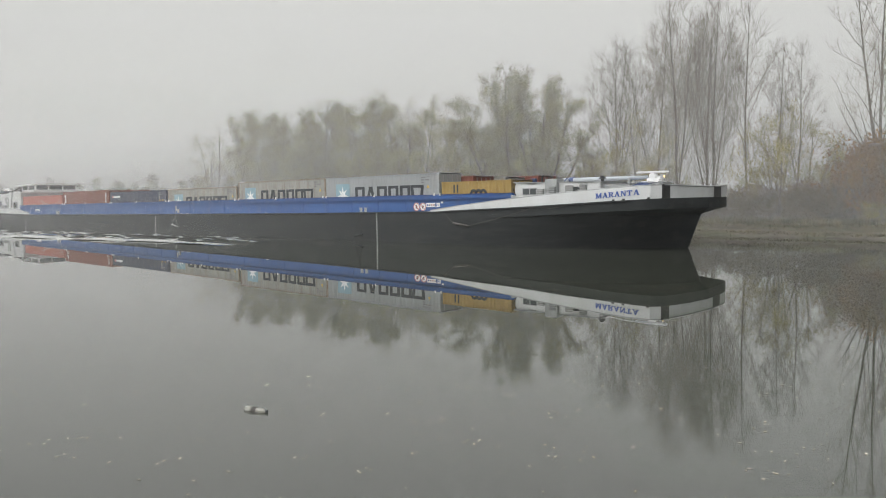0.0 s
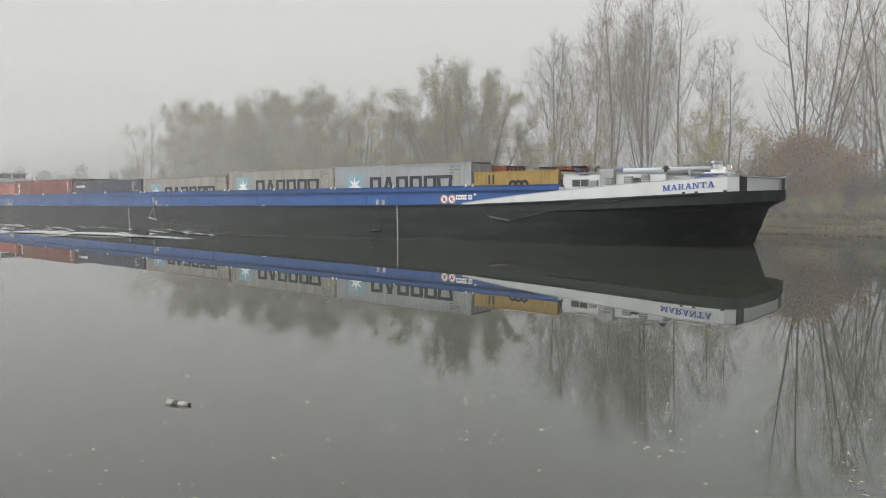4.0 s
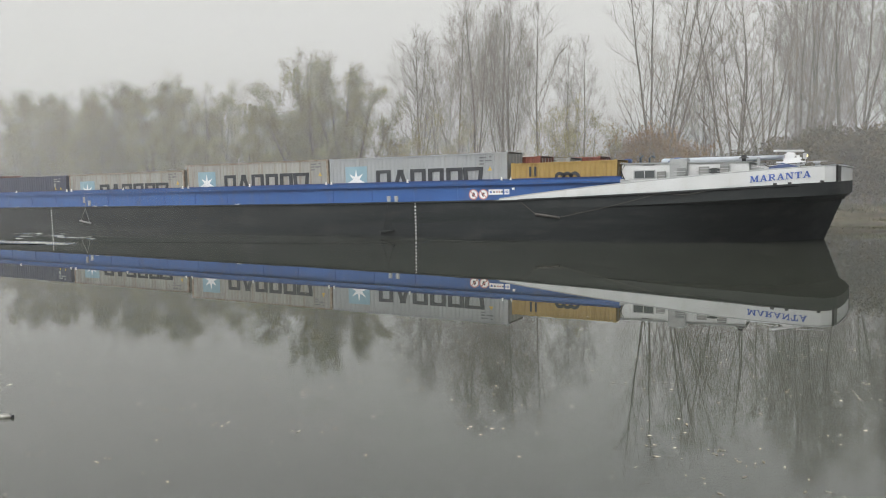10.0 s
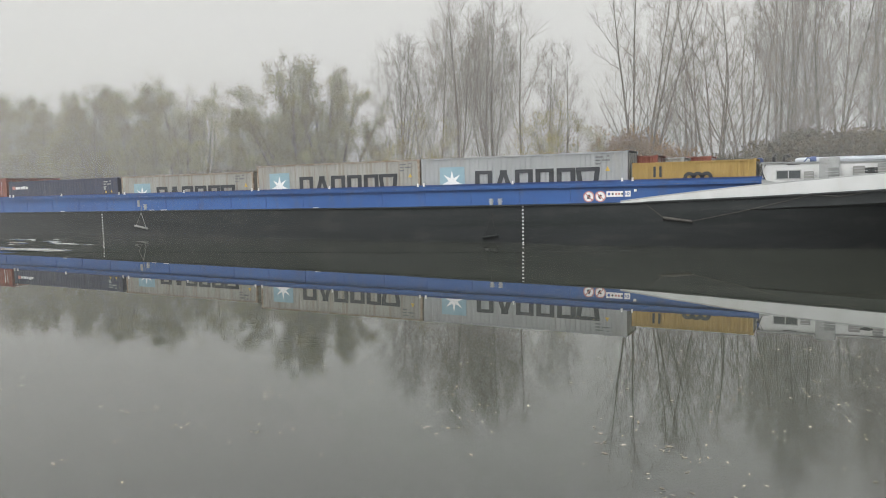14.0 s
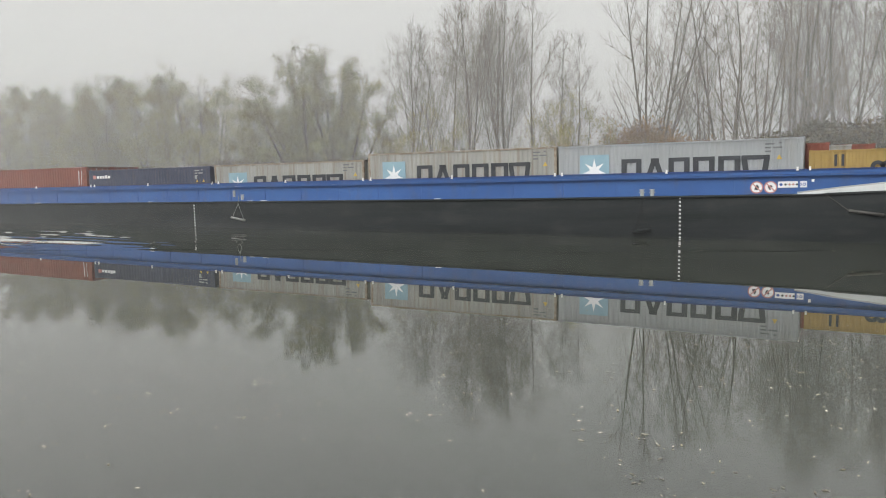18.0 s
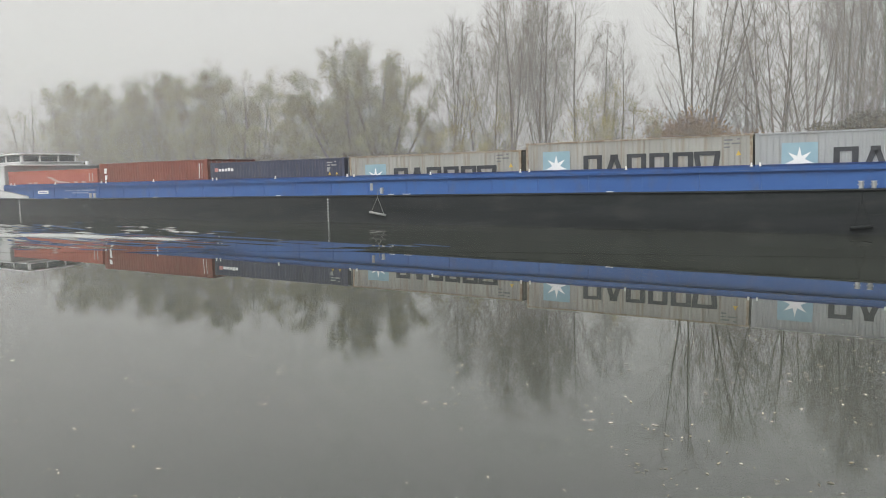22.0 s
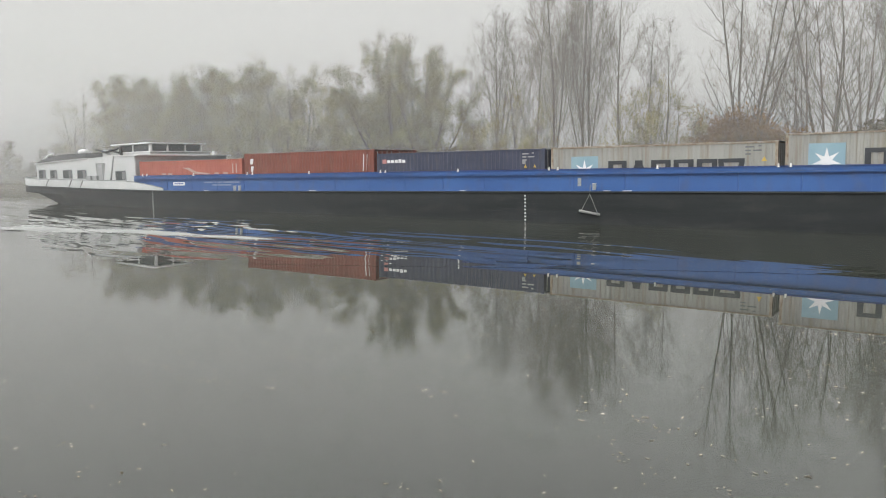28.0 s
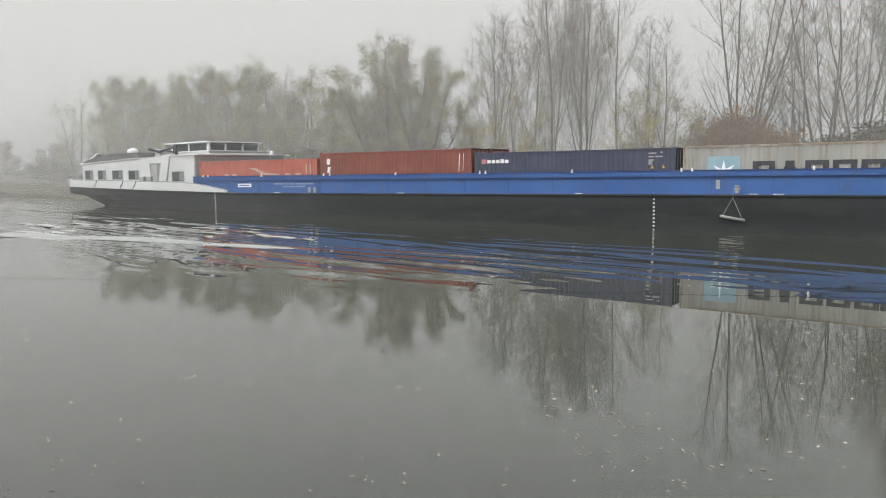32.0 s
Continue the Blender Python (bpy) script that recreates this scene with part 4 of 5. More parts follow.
for z, x0, x1 in ((2.74, -60.9, -59.9), (2.74, -59.75, -58.9), (2.74, -58.75, -57.0), (2.54, -60.0, -57.9)):
    part("lettering_bar", Geo().box(x0, x1, 0.598, 0.625, z, z + 0.11), M_PALE_TEXT, near_coaming, "pale unreadable lettering")

# ---- containers ----


def container(name, x0, x1, y0, top, height, paint, label, frame_mat=None, ends=True):
    """A steel box container with corrugated sides, resting on the hold floor or on a block under it."""
    z0, z1, y1 = top - height, top, y0 + 2.44
    fm = frame_mat or paint
    ob = new(name)
    tagged(ob, label, "container", "containers on the barge")
    MOVERS.append((ob, Matrix.Translation(((x0 + x1) / 2, y0, z0))))
    cx = (x0 + x1) / 2

    def put(nm, g, m, lab="", par=ob, bevel=0.0):
        g.v = [(x - cx, y - y0, z - z0) for x, y, z in g.v]
        return part(nm, g, m, par, lab, bevel=bevel)
    for nm, yy, sgn in (("side_panel", y0 + 0.02, 1), ("side_panel", y1 - 0.02, -1)):
        g = Geo()
        n = int((x1 - x0 - 0.24) / 0.28)
        step = (x1 - x0 - 0.24) / n
        prof = []
        for i in range(n):
            a = x0 + 0.12 + i * step
            prof += [(a, 0.0), (a + step * 0.38, 0.0), (a + step * 0.5, 0.026), (a + step * 0.88, 0.026)]
        prof.append((x1 - 0.12, 0.0))
        for x, d in prof:
            g.v += [(x, yy + sgn * d, z0 + 0.14), (x, yy + sgn * d, z1 - 0.09)]
        g.f = [(2 * i, 2 * i + 2, 2 * i + 3, 2 * i + 1) for i in range(len(prof) - 1)]
        put(nm, g, paint)
    rails = Geo()
    for yy in (y0, y1 - 0.06):
        rails.box(x0 + 0.1, x1 - 0.1, yy, yy + 0.06, z1 - 0.10, z1 - 0.02).box(x0 + 0.1, x1 - 0.1, yy, yy + 0.06, z0, z0 + 0.15)
    put("rail", rails, fm)
    for xx in (x0, x1 - 0.14):
        for yy in (y0, y1 - 0.12):
            put("corner_post", Geo().box(xx, xx + 0.14, yy, yy + 0.12, z0 + 0.11, z1 - 0.11), fm)
            for zz in (z0, z1 - 0.115):
                put("corner_casting", Geo().box(xx - 0.005, xx + 0.17, yy - 0.006, yy + 0.155, zz, zz + 0.118), fm)
    rg = Geo()
    n = int((x1 - x0) / 0.5)
    for i in range(n + 1):
        x = x0 + 0.1 + (x1 - x0 - 0.2) * i / n
        rg.v += [(x, y0 + 0.05, z1 - 0.03), (x, y1 - 0.05, z1 - 0.03), (x + 0.12, y0 + 0.05, z1 - 0.012), (x + 0.12, y1 - 0.05, z1 - 0.012)]
    rg.f = [(2 * i, 2 * i + 2, 2 * i + 3, 2 * i + 1) for i in range(2 * n + 1)]
    put("roof", rg, paint)
    for xx, o in ((x0 + 0.03, -1), (x1 - 0.05, 1)):
        d = put("end_door" if o > 0 else "end_wall", Geo().box(xx, xx + 0.02, y0 + 0.1, y1 - 0.1, z0 + 0.12, z1 - 0.1), paint)
        if o > 0:
            rods = Geo()
            for yy in (0.45, 0.95, 1.5, 2.0):
                rods.tube([(xx + 0.05, y0 + yy, z0 + 0.15), (xx + 0.05, y0 + yy, z1 - 0.12)], 0.02, 6)
            put("locking_rod", rods, M_STEEL, par=d)
    put("floor_frame", Geo().box(x0 + 0.1, x1 - 0.1, y0 + 0.06, y1 - 0.06, z0 + 0.02, z0 + 0.12), fm)
    return ob, put


def plain_brand(put, paint_parent, x0, z_top, width, letter, box_x, y):
    """A pale blue square with a white star, and a row of six plain dark shapes beside it."""
    s = 1.60
    sq = put("emblem", Geo().box(box_x, box_x + s, y - 0.004, y + 0.012, z_top + 0.28 - s, z_top + 0.28), M_LOGO, "pale blue square emblem with a white star")
    pts = []
    for k in range(14):
        a = math.pi / 2 + k * math.pi / 7
        q = 0.66 if k % 2 == 0 else 0.24
        pts.append((box_x + s / 2 + q * math.cos(a), z_top - 0.58 + q * math.sin(a)))
    g = Geo()
    c = (box_x + s / 2, y - 0.012, z_top - 0.58)
    g.v = [c] + [(x, y - 0.012, z) for x, z in pts] + [(x, y, z) for x, z in pts]
    g.f = [(0, 1 + k, 1 + (k + 1) % 14) for k in range(14)] + [(1 + (k + 1) % 14, 1 + k, 15 + k, 15 + (k + 1) % 14) for k in range(14)]
    put("star", g, M_CLEAN, par=sq)
    n = 6
    w = width / (n + (n - 1) * 0.16)
    h, t = letter, 0.20
    for k in range(n):
        a = x0 + k * w * 1.16
        b = a + w
        g = Geo()
        lean = (0.0, 0.30, 0.0, 0.0, 0.0, -0.12)[k] * w
        u = 0.27
        g.prism([(a, z_top - h), (a + u, z_top - h), (a + u + lean, z_top - t), (a + lean, z_top - t)], y - 0.01, y + 0.012)
        g.prism([(b - u, z_top - h), (b, z_top - h), (b - lean, z_top - t), (b - u - lean, z_top - t)], y - 0.01, y + 0.012)
        g.prism([(a + lean, z_top - t), (b - lean, z_top - t), (b - lean, z_top), (a + lean, z_top)], y - 0.01, y + 0.012)
        g.box(a + u, b - u, y - 0.01, y + 0.012, z_top - h, z_top - h + t)
        put("dark_shape", g, M_LETTER)


def code_marks(put, x, z, y, m):
    for k, (dx, dz, w) in enumerate(((0, 0, 0.42), (0.62, 0.04, 0.14), (0, -0.18, 0.26), (0.36, -0.18, 0.42), (0, -0.36, 0.28))):
        put("code_bar", Geo().box(x + dx, x + dx + w, y - 0.006, y + 0.012, z + dz - 0.075, z + dz), m)


def warning(put, x, z, y, s=1.0):
    put("warning_mark", Geo().prism([(x - 0.17 * s, z - 0.15 * s), (x + 0.17 * s, z - 0.15 * s), (x, z + 0.17 * s)], y - 0.006, y + 0.012), M_YELLOW, "yellow triangular warning mark")


CY = 0.78
_, put = container("shipping_container", -6.62, 5.62, CY, 4.95, 2.90, M_C_GREY, "clean light grey forty-foot container with a pale blue star emblem")
plain_brand(put, None, -3.15, 4.14, 7.15, 1.10, -5.42, CY)
code_marks(put, 3.9, 4.70, CY, M_DIM)
warning(put, 4.55, 4.02, CY, 0.75)
_, put = container("shipping_container", -18.93, -6.74, CY, 4.97, 2.90, M_C_BEIGE, "weathered grey forty-foot container with rust streaks and a star emblem", M_RUST)
plain_brand(put, None, -15.5, 4.16, 7.1, 1.10, -17.9, CY)
code_marks(put, -8.1, 4.72, CY, M_DIM)
warning(put, -7.4, 4.02, CY, 0.75)
_, put = container("shipping_container", -31.45, -19.26, CY, 4.63, 2.59, M_C_BEIGE, "weathered low grey forty-foot container with a star emblem", M_RUST)
plain_brand(put, None, -28.0, 3.80, 7.05, 1.0, -30.2, CY)
code_marks(put, -20.8, 4.40, CY, M_DIM)
warning(put, -19.9, 3.75, CY, 0.75)
_, put = container("shipping_container", -44.05, -31.86, CY, 4.61, 2.59, M_C_NAVY, "dark navy blue forty-foot container with white markings")
put("pale_shape", Geo().box(-43.6, -43.28, CY - 0.006, CY + 0.012, 3.93, 4.2), M_RED, "faded red marking")
for k in range(5):
    put("pale_shape", Geo().box(-43.2 + 0.3 * k, -42.97 + 0.3 * k, CY - 0.006, CY + 0.012, 3.96, 4.15 if k != 3 else 4.2), M_CLEAN, "white marking")
code_marks(put, -33.3, 4.36, CY, M_GREY)
put("code_bar", Geo().box(-33.3, -33.1, CY - 0.006, CY + 0.012, 3.72, 3.98), M_GREY)
warning(put, -33.1, 3.60, CY, 0.6)
warning(put, -32.5, 3.60, CY, 0.55)
_, put = container("shipping_container", -56.52, -44.33, CY, 4.90, 2.90, M_C_BROWN, "red-brown forty-foot container with white stripes")
for x0, x1, z0, z1 in ((-55.95, -55.6, 4.1, 4.5), (-55.9, -55.6, 3.55, 3.95), (-45.25, -45.13, 3.5, 4.6), (-44.95, -44.86, 3.5, 4.6)):
    put("pale_shape", Geo().prism([(x0, z0), (x1 - 0.08, z0), (x1, z1), (x0 + 0.06, z1)], CY - 0.006, CY + 0.012), M_CLEAN, "white marking")
_, put = container("shipping_container", -69.03, -56.84, CY, 4.56, 2.59, M_C_RED, "faded orange-red forty-foot container with a white swoosh")
put("pale_shape", Geo().prism([(-63.6, 3.95), (-62.9, 3.98), (-61.9, 3.62), (-60.4, 3.50), (-60.6, 3.40), (-62.2, 3.48), (-63.0, 3.80)], CY - 0.006, CY + 0.012), M_FADED, "white swoosh marking")
for x in (-59.9, -58.9, -66.2, -65.4):
    put("pale_shape", Geo().box(x, x + 0.5, CY - 0.006, CY + 0.012, 3.35, 3.55), M_FADED)
for x in (-57.9, -57.5):
    put("pale_shape", Geo().box(x, x + 0.12, CY - 0.006, CY + 0.012, 3.5, 4.2), M_FADED)
_, put = container("shipping_container", 5.86, 11.92, CY, 4.28, 2.20, M_C_OCHRE, "ochre yellow twenty-foot container")
for k in range(3):
    put("dark_shape", Geo().disc_y(8.75 + 0.42 * k, 3.42, CY - 0.008, CY + 0.012, 0.30, 16, 0.12), M_LETTER, "dark rounded marking")
for x in (6.95, 7.25):
    put("code_bar", Geo().box(x, x + 0.12, CY - 0.006, CY + 0.012, 3.5, 4.05), M_LETTER)
# the rows behind, of which only the tops show
Y2 = CY + 2.5
container("shipping_container", 2.6, 6.72, Y2, 4.72, 2.59, M_C_BROWN, "red-brown container in the second row")
container("shipping_container", -9.7, 2.5, Y2, 4.62, 2.59, M_C_GREY, "light grey container in the second row")
container("shipping_container", -56.5, -44.3, Y2, 4.9, 2.90, M_C_BROWN, "red-brown container in the second row")
container("shipping_container", -44.2, -42.0 + 10, Y2, 4.66, 2.59, M_C_GREY, "light grey container in the second row")
container("shipping_container", -31.9, -19.7, Y2, 4.72, 2.59, M_C_BEIGE, "weathered grey container in the second row", M_RUST)
container("shipping_container", -69.0, -56.8, Y2, 4.60, 2.59, M_C_RED, "orange-red container in the second row")
container("shipping_container", 1.7, 7.76, Y2 + 2.5, 4.64, 2.59, M_C_BEIGE, "weathered cream-grey container in the third row")
container("shipping_container", 2.9, 8.96, Y2 + 5.0, 4.72, 2.59, M_C_BROWN, "dark red container in the fourth row")
container("shipping_container", -22.0, -9.8, Y2, 4.62, 2.59, M_C_NAVY, "navy blue container in the second row")


# ---- trees and bank plants ----


def limb(g, p, d, length, r0, r1, sides, bend, rng, up=0.0, steps=5):
    """One tapered, slightly crooked limb. Returns its points and directions."""
    pts, dirs, rad = [p.copy()], [d.copy()], [r0]
    for i in range(steps):
        d = (d + Vector((rng.uniform(-1, 1), rng.uniform(-1, 1), rng.uniform(-1, 1))) * bend + Vector((0, 0, up))).normalized()
        p = p + d * (length / steps)
        pts.append(p.copy())
        dirs.append(d.copy())
        rad.append(r0 + (r1 - r0) * (i + 1) / steps)
    g.tube(pts, rad, sides, caps=False)
    return pts, dirs, rad


def side_dir(d, angle, rng):
    a = d.orthogonal().normalized()
    a.rotate(Matrix.Rotation(rng.uniform(0, 2 * math.pi), 3, d))
    return (d * math.cos(angle) + a * math.sin(angle)).normalized()


def leaf(g, p, size, rng):
    a = Vector((rng.uniform(-1, 1), rng.uniform(-1, 1), rng.uniform(-1, 1))).normalized()
    b = a.orthogonal().normalized()
    b.rotate(Matrix.Rotation(rng.uniform(0, 6.28), 3, a))
    c = a.cross(b)
    o = len(g.v)
    s = size * rng.uniform(0.6, 1.3)
    g.v += [tuple(p - b * s), tuple(p + c * s * 0.45), tuple(p + b * s), tuple(p - c * s * 0.45)]
    g.f.append((o, o + 1, o + 2, o + 3))


def spike(g, p, d, length, r):
    """The finest twig: three narrow faces that run to a point."""
    a = d.orthogonal().normalized() * r
    b = d.cross(a)
    o = len(g.v)
    g.v += [tuple(p + a), tuple(p - a * 0.5 + b * 0.87), tuple(p - a * 0.5 - b * 0.87), tuple(p + d * length)]
    g.f += [(o, o + 1, o + 3), (o + 1, o + 2, o + 3), (o + 2, o, o + 3)]


def sliver(g, p, d, length, wide, rng):
    """One narrow willow leaf."""
    a = d.orthogonal().normalized()
    a.rotate(Matrix.Rotation(rng.uniform(0, 6.28), 3, d))
    o = len(g.v)
    g.v += [tuple(p - a * wide), tuple(p + a * wide), tuple(p + d * length)]
    g.f.append((o, o + 1, o + 2))


def along(pts, dirs, q):
    n = len(pts) - 1
    k = min(n - 1, int(q * n))
    return pts[k].lerp(pts[k + 1], q * n - k), dirs[k + 1], k


def shoots(c, pts, dirs, length, per_metre, rng, start=0.15, long=(0.9, 2.2), angle=(0.35, 0.75), rise=0.10, fine=6):
    """Side shoots along a limb, each with its finest twigs. Returns the shoot tips."""
    tips = []
    for _ in range(max(2, int(length * per_metre))):
        q = rng.uniform(start, 0.99)
        p, d, _ = along(pts, dirs, q)
        ln = rng.uniform(*long) * (1.15 - 0.6 * q)
        tp, td, _ = limb(c, p, side_dir(d, rng.uniform(*angle), rng), ln, 0.009, 0.004, 3, 0.07, rng, rise, 3)
        tips.append((tp[3], td[3]))
        for w in range(fine):
            pp, dd, _ = along(tp, td, rng.uniform(0.2, 1.0))
            spike(c, pp, (side_dir(dd, rng.uniform(0.35, 1.0), rng) + Vector((0, 0, rise))).normalized(), rng.uniform(0.40, 1.05) * (0.6 + 0.25 * ln), 0.0055)
        if rng.random() < 0.5:
            tips.append((tp[2], td[2]))
    return tips


POPLAR_CROWN = [(0, 0.04), (0.12, 0.30), (0.30, 0.68), (0.48, 0.94), (0.62, 1.0), (0.78, 0.82), (0.90, 0.50), (1.0, 0.10)]


def poplar(seed, height, wide, limbs=30, low=0.07, forks=0, fine=6, lean=0.03):
    """A bare poplar: one straight trunk, sometimes forked, steep limbs that fill an egg-shaped crown, fine upright twigs."""
    rng = random.Random(seed)
    t, c = Geo(), Geo()
    up = Vector((rng.uniform(-lean, lean), rng.uniform(-lean, lean), 1)).normalized()
    main = [limb(t, Vector((0, 0, 0)), up, height, 0.0062 * height + 0.015, 0.010, 7, 0.026, rng, 0.02, 18)]
    for _ in range(forks):
        k = rng.randint(1, 4)
        main.append(limb(t, main[0][0][k], side_dir(main[0][1][k], rng.uniform(0.16, 0.28), rng), height * rng.uniform(0.68, 0.8), main[0][2][k] * 0.7, 0.012, 6, 0.03, rng, 0.022, 14))
    for s, (pts, dirs, rad) in enumerate(main):
        count = int(limbs * (1.0 if s == 0 else 0.55))
        for i in range(count):
            f = low + (0.93 - low) * ((i + rng.random()) / count)
            p, d, k = along(pts, dirs, f)
            out = side_dir(d, rng.uniform(0.42, 0.80) * (1.12 - 0.35 * f), rng)
            if rng.random() < 0.15:
                out = side_dir(d, rng.uniform(0.8, 1.05), rng)
            q, dd, length = p.copy(), out.copy(), 0.0
            while length < height * 0.55:
                dd = (dd + Vector((0, 0, 0.045))).normalized()
                q = q + dd * 0.5
                length += 0.5
                if math.hypot(q.x, q.y) > wide * lerp(POPLAR_CROWN, q.z / height) * rng.uniform(0.8, 1.15) or q.z > height * 0.99:
                    break
            length = max(0.9, length)
            lp, ld, _ = limb(t, p, out, length, max(0.012, rad[k] * rng.uniform(0.20, 0.33)), 0.005, 4, 0.05, rng, 0.045 * length / 6 / 0.5, 6)
            shoots(c, lp, ld, length, 2.6, rng, long=(0.9, 2.6), angle=(0.35, 0.95), fine=fine)
        shoots(c, pts, dirs, height, 1.2, rng, 0.5, fine=fine)
    return t, c


def fan_tree(seed, height, stems=5, spread=0.30, limbs=13, crook=0.05, fine=6, low=0.14):
    """A bare tree of several stems that part at the ground and fan out, with long rising side limbs."""
    rng = random.Random(seed)
    t, c = Geo(), Geo()
    for s in range(stems):
        a = 2 * math.pi * (s + rng.random() * 0.5) / stems
        e = spread * rng.uniform(0.55, 1.15)
        h = height * rng.uniform(0.80, 1.0)
        pts, dirs, rad = limb(t, Vector((math.cos(a) * 0.3, math.sin(a) * 0.3, 0)), Vector((math.cos(a) * e, math.sin(a) * e, 1)).normalized(),
                              h, 0.0062 * height + 0.015, 0.010, 7, crook, rng, 0.022, 16)
        for i in range(limbs):
            f = low + (0.96 - low) * (i + rng.random()) / limbs
            p, d, k = along(pts, dirs, f)
            ln = h * (0.40 * (1 - f) + 0.10) * rng.uniform(0.6, 1.2)
            out = side_dir(d, rng.uniform(0.40, 0.85), rng)
            out = (out + Vector((p.x, p.y, 0)) * 0.06).normalized()
            lp, ld, lr = limb(t, p, out, ln, max(0.016, rad[k] * rng.uniform(0.28, 0.46)), 0.006, 5, crook * 1.6, rng, 0.055, 10)
            shoots(c, lp, ld, ln, 1.5, rng, fine=fine, long=(0.8, 2.0), angle=(0.4, 0.9), rise=0.07)
            for _ in range(2):
                p2, d2, k2 = along(lp, ld, rng.uniform(0.25, 0.75))
                bp, bd, _ = limb(t, p2, side_dir(d2, rng.uniform(0.4, 0.8), rng), ln * rng.uniform(0.35, 0.6), max(0.012, lr[k2] * 0.6), 0.006, 4, crook * 1.3, rng, 0.05, 5)
                shoots(c, bp, bd, ln * 0.45, 1.7, rng, fine=fine, long=(0.6, 1.6), angle=(0.4, 0.9), rise=0.07)
        shoots(c, pts, dirs, h * 0.5, 2.2, rng, 0.6, fine=fine)
    return t, c


def willow(seed, height, stems=4, spread=0.22, limbs=15, leaves=20000, leafy=0.5, skirt=0.3, size=0.24, wide=0.30):
    """A leafy tree: rising stems, limbs that reach the outside of the crown, and narrow leaves in clumps with gaps between them.
    leafy: share of the clumps that still hold leaves; skirt: how far down the crown is closed."""
    rng = random.Random(seed)
    t, c, lv = Geo(), Geo(), Geo()
    tips = []
    for s in range(stems):
        a = 2 * math.pi * (s + rng.random() * 0.6) / stems
        e = spread * rng.uniform(0.1, 1.2)
        h = height * rng.uniform(0.88, 0.98) * (1 - 0.26 * (e / spread) ** 2 / 1.2)
        pts, dirs, rad = limb(t, Vector((math.cos(a) * 0.3, math.sin(a) * 0.3, 0)), Vector((math.cos(a) * e, math.sin(a) * e, 1)).normalized(),
                              h, 0.0085 * height + 0.02, 0.016, 7, 0.06, rng, 0.03, 14)
        for i in range(limbs):
            f = 0.10 + 0.86 * (i + rng.random()) / limbs
            p, d, k = along(pts, dirs, f)
            ln = height * (wide * (1 - f) ** 0.8 + 0.07) * rng.uniform(0.65, 1.15)
            lp, ld, _ = limb(t, p, side_dir(d, rng.uniform(0.5, 0.95), rng), ln, max(0.018, rad[k] * 0.42), 0.009, 5, 0.07, rng, 0.06, 6)
            tips += shoots(c, lp, ld, ln, 2.4, rng, 0.25, (0.6, 1.5), (0.35, 0.85), 0.07, 2)
        tips += shoots(c, pts, dirs, h * 0.4, 2.2, rng, 0.65, (0.6, 1.4), (0.3, 0.7), 0.10, 2)
    kept = []
    for p, d in tips:
        n = noise.noise((p.x * 0.6 + seed, p.y * 0.6, p.z * 0.45)) + 0.35 * noise.noise((p.x * 1.5, p.y * 1.5 + seed, p.z * 1.2))
        share_here = leafy + 0.85 * n + (0.25 if p.z < skirt * height else 0.0)
        kept += [(p, d)] * max(0, min(4, int(4 * share_here + rng.random())))
    for _ in range(leaves):
        p, d = kept[rng.randrange(len(kept))]
        q = p + Vector((rng.gauss(0, 0.29), rng.gauss(0, 0.29), rng.gauss(-0.05, 0.36)))
        dd = (d * 0.7 + Vector((rng.gauss(0, 0.6), rng.gauss(0, 0.6), rng.gauss(0.05, 0.6)))).normalized()
        sliver(lv, q, dd, size * rng.uniform(0.6, 1.3), size * 0.15, rng)
    return t, c, lv


def bush(seed, width, height, leaves, twigs=60, size=0.14, fill=0):
    rng = random.Random(seed)
    t, lv = Geo(), Geo()
    for i in range(twigs):
        p = Vector((rng.gauss(0, width * 0.25), rng.gauss(0, width * 0.15), 0))
        d = Vector((rng.uniform(-0.5, 0.5), rng.uniform(-0.5, 0.5), 1)).normalized()
        pts, dirs, _ = limb(t, p, d, height * rng.uniform(0.6, 1.0), 0.03, 0.006, 4, 0.10, rng, 0.02, 5)
        for j in range(7):
            k = rng.randint(1, 4)
            q, _, _ = limb(t, pts[k], side_dir(dirs[k], rng.uniform(0.5, 1.0), rng), height * rng.uniform(0.15, 0.35), 0.012, 0.005, 3, 0.12, rng, 0.0, 3)
            for m in range(leaves // (twigs * 7)):
                leaf(lv, q[rng.randint(1, 3)] + Vector((rng.gauss(0, 0.16), rng.gauss(0, 0.16), rng.gauss(0, 0.14))), size, rng)
    lumps = [(rng.uniform(-0.5, 0.5) * width, rng.gauss(0, 0.16 * width), rng.uniform(0.25, 0.8) * height, rng.uniform(0.16, 0.30) * height) for _ in range(26)]
    for _ in range(fill):
        x, y, z, r = rng.choice(lumps)
        p = Vector((rng.gauss(0, 1), rng.gauss(0, 1), rng.gauss(0, 1))).normalized() * r * rng.random() ** 0.4
        leaf(lv, Vector((x, y, max(0.05, z * (1 - 0.9 * (x / width) ** 2)))) + p, size * 0.8, rng)
    return t, lv


def plant_thing(name, label, category, trunk, twigs, leaves=None, leaf_material=None, group=""):
    ob = new(name)
    tagged(ob, label, category, group)
    part("trunk", trunk, M_BARK, ob, smooth=True)
    if twigs is not None:
        part("crown", twigs, M_TWIG, ob, "bare fine twigs")
    if leaves is not None and leaves.v:
        part("foliage", leaves, leaf_material, ob)
    return ob


def bank_z(y):
    return lerp(PROFILE, y)


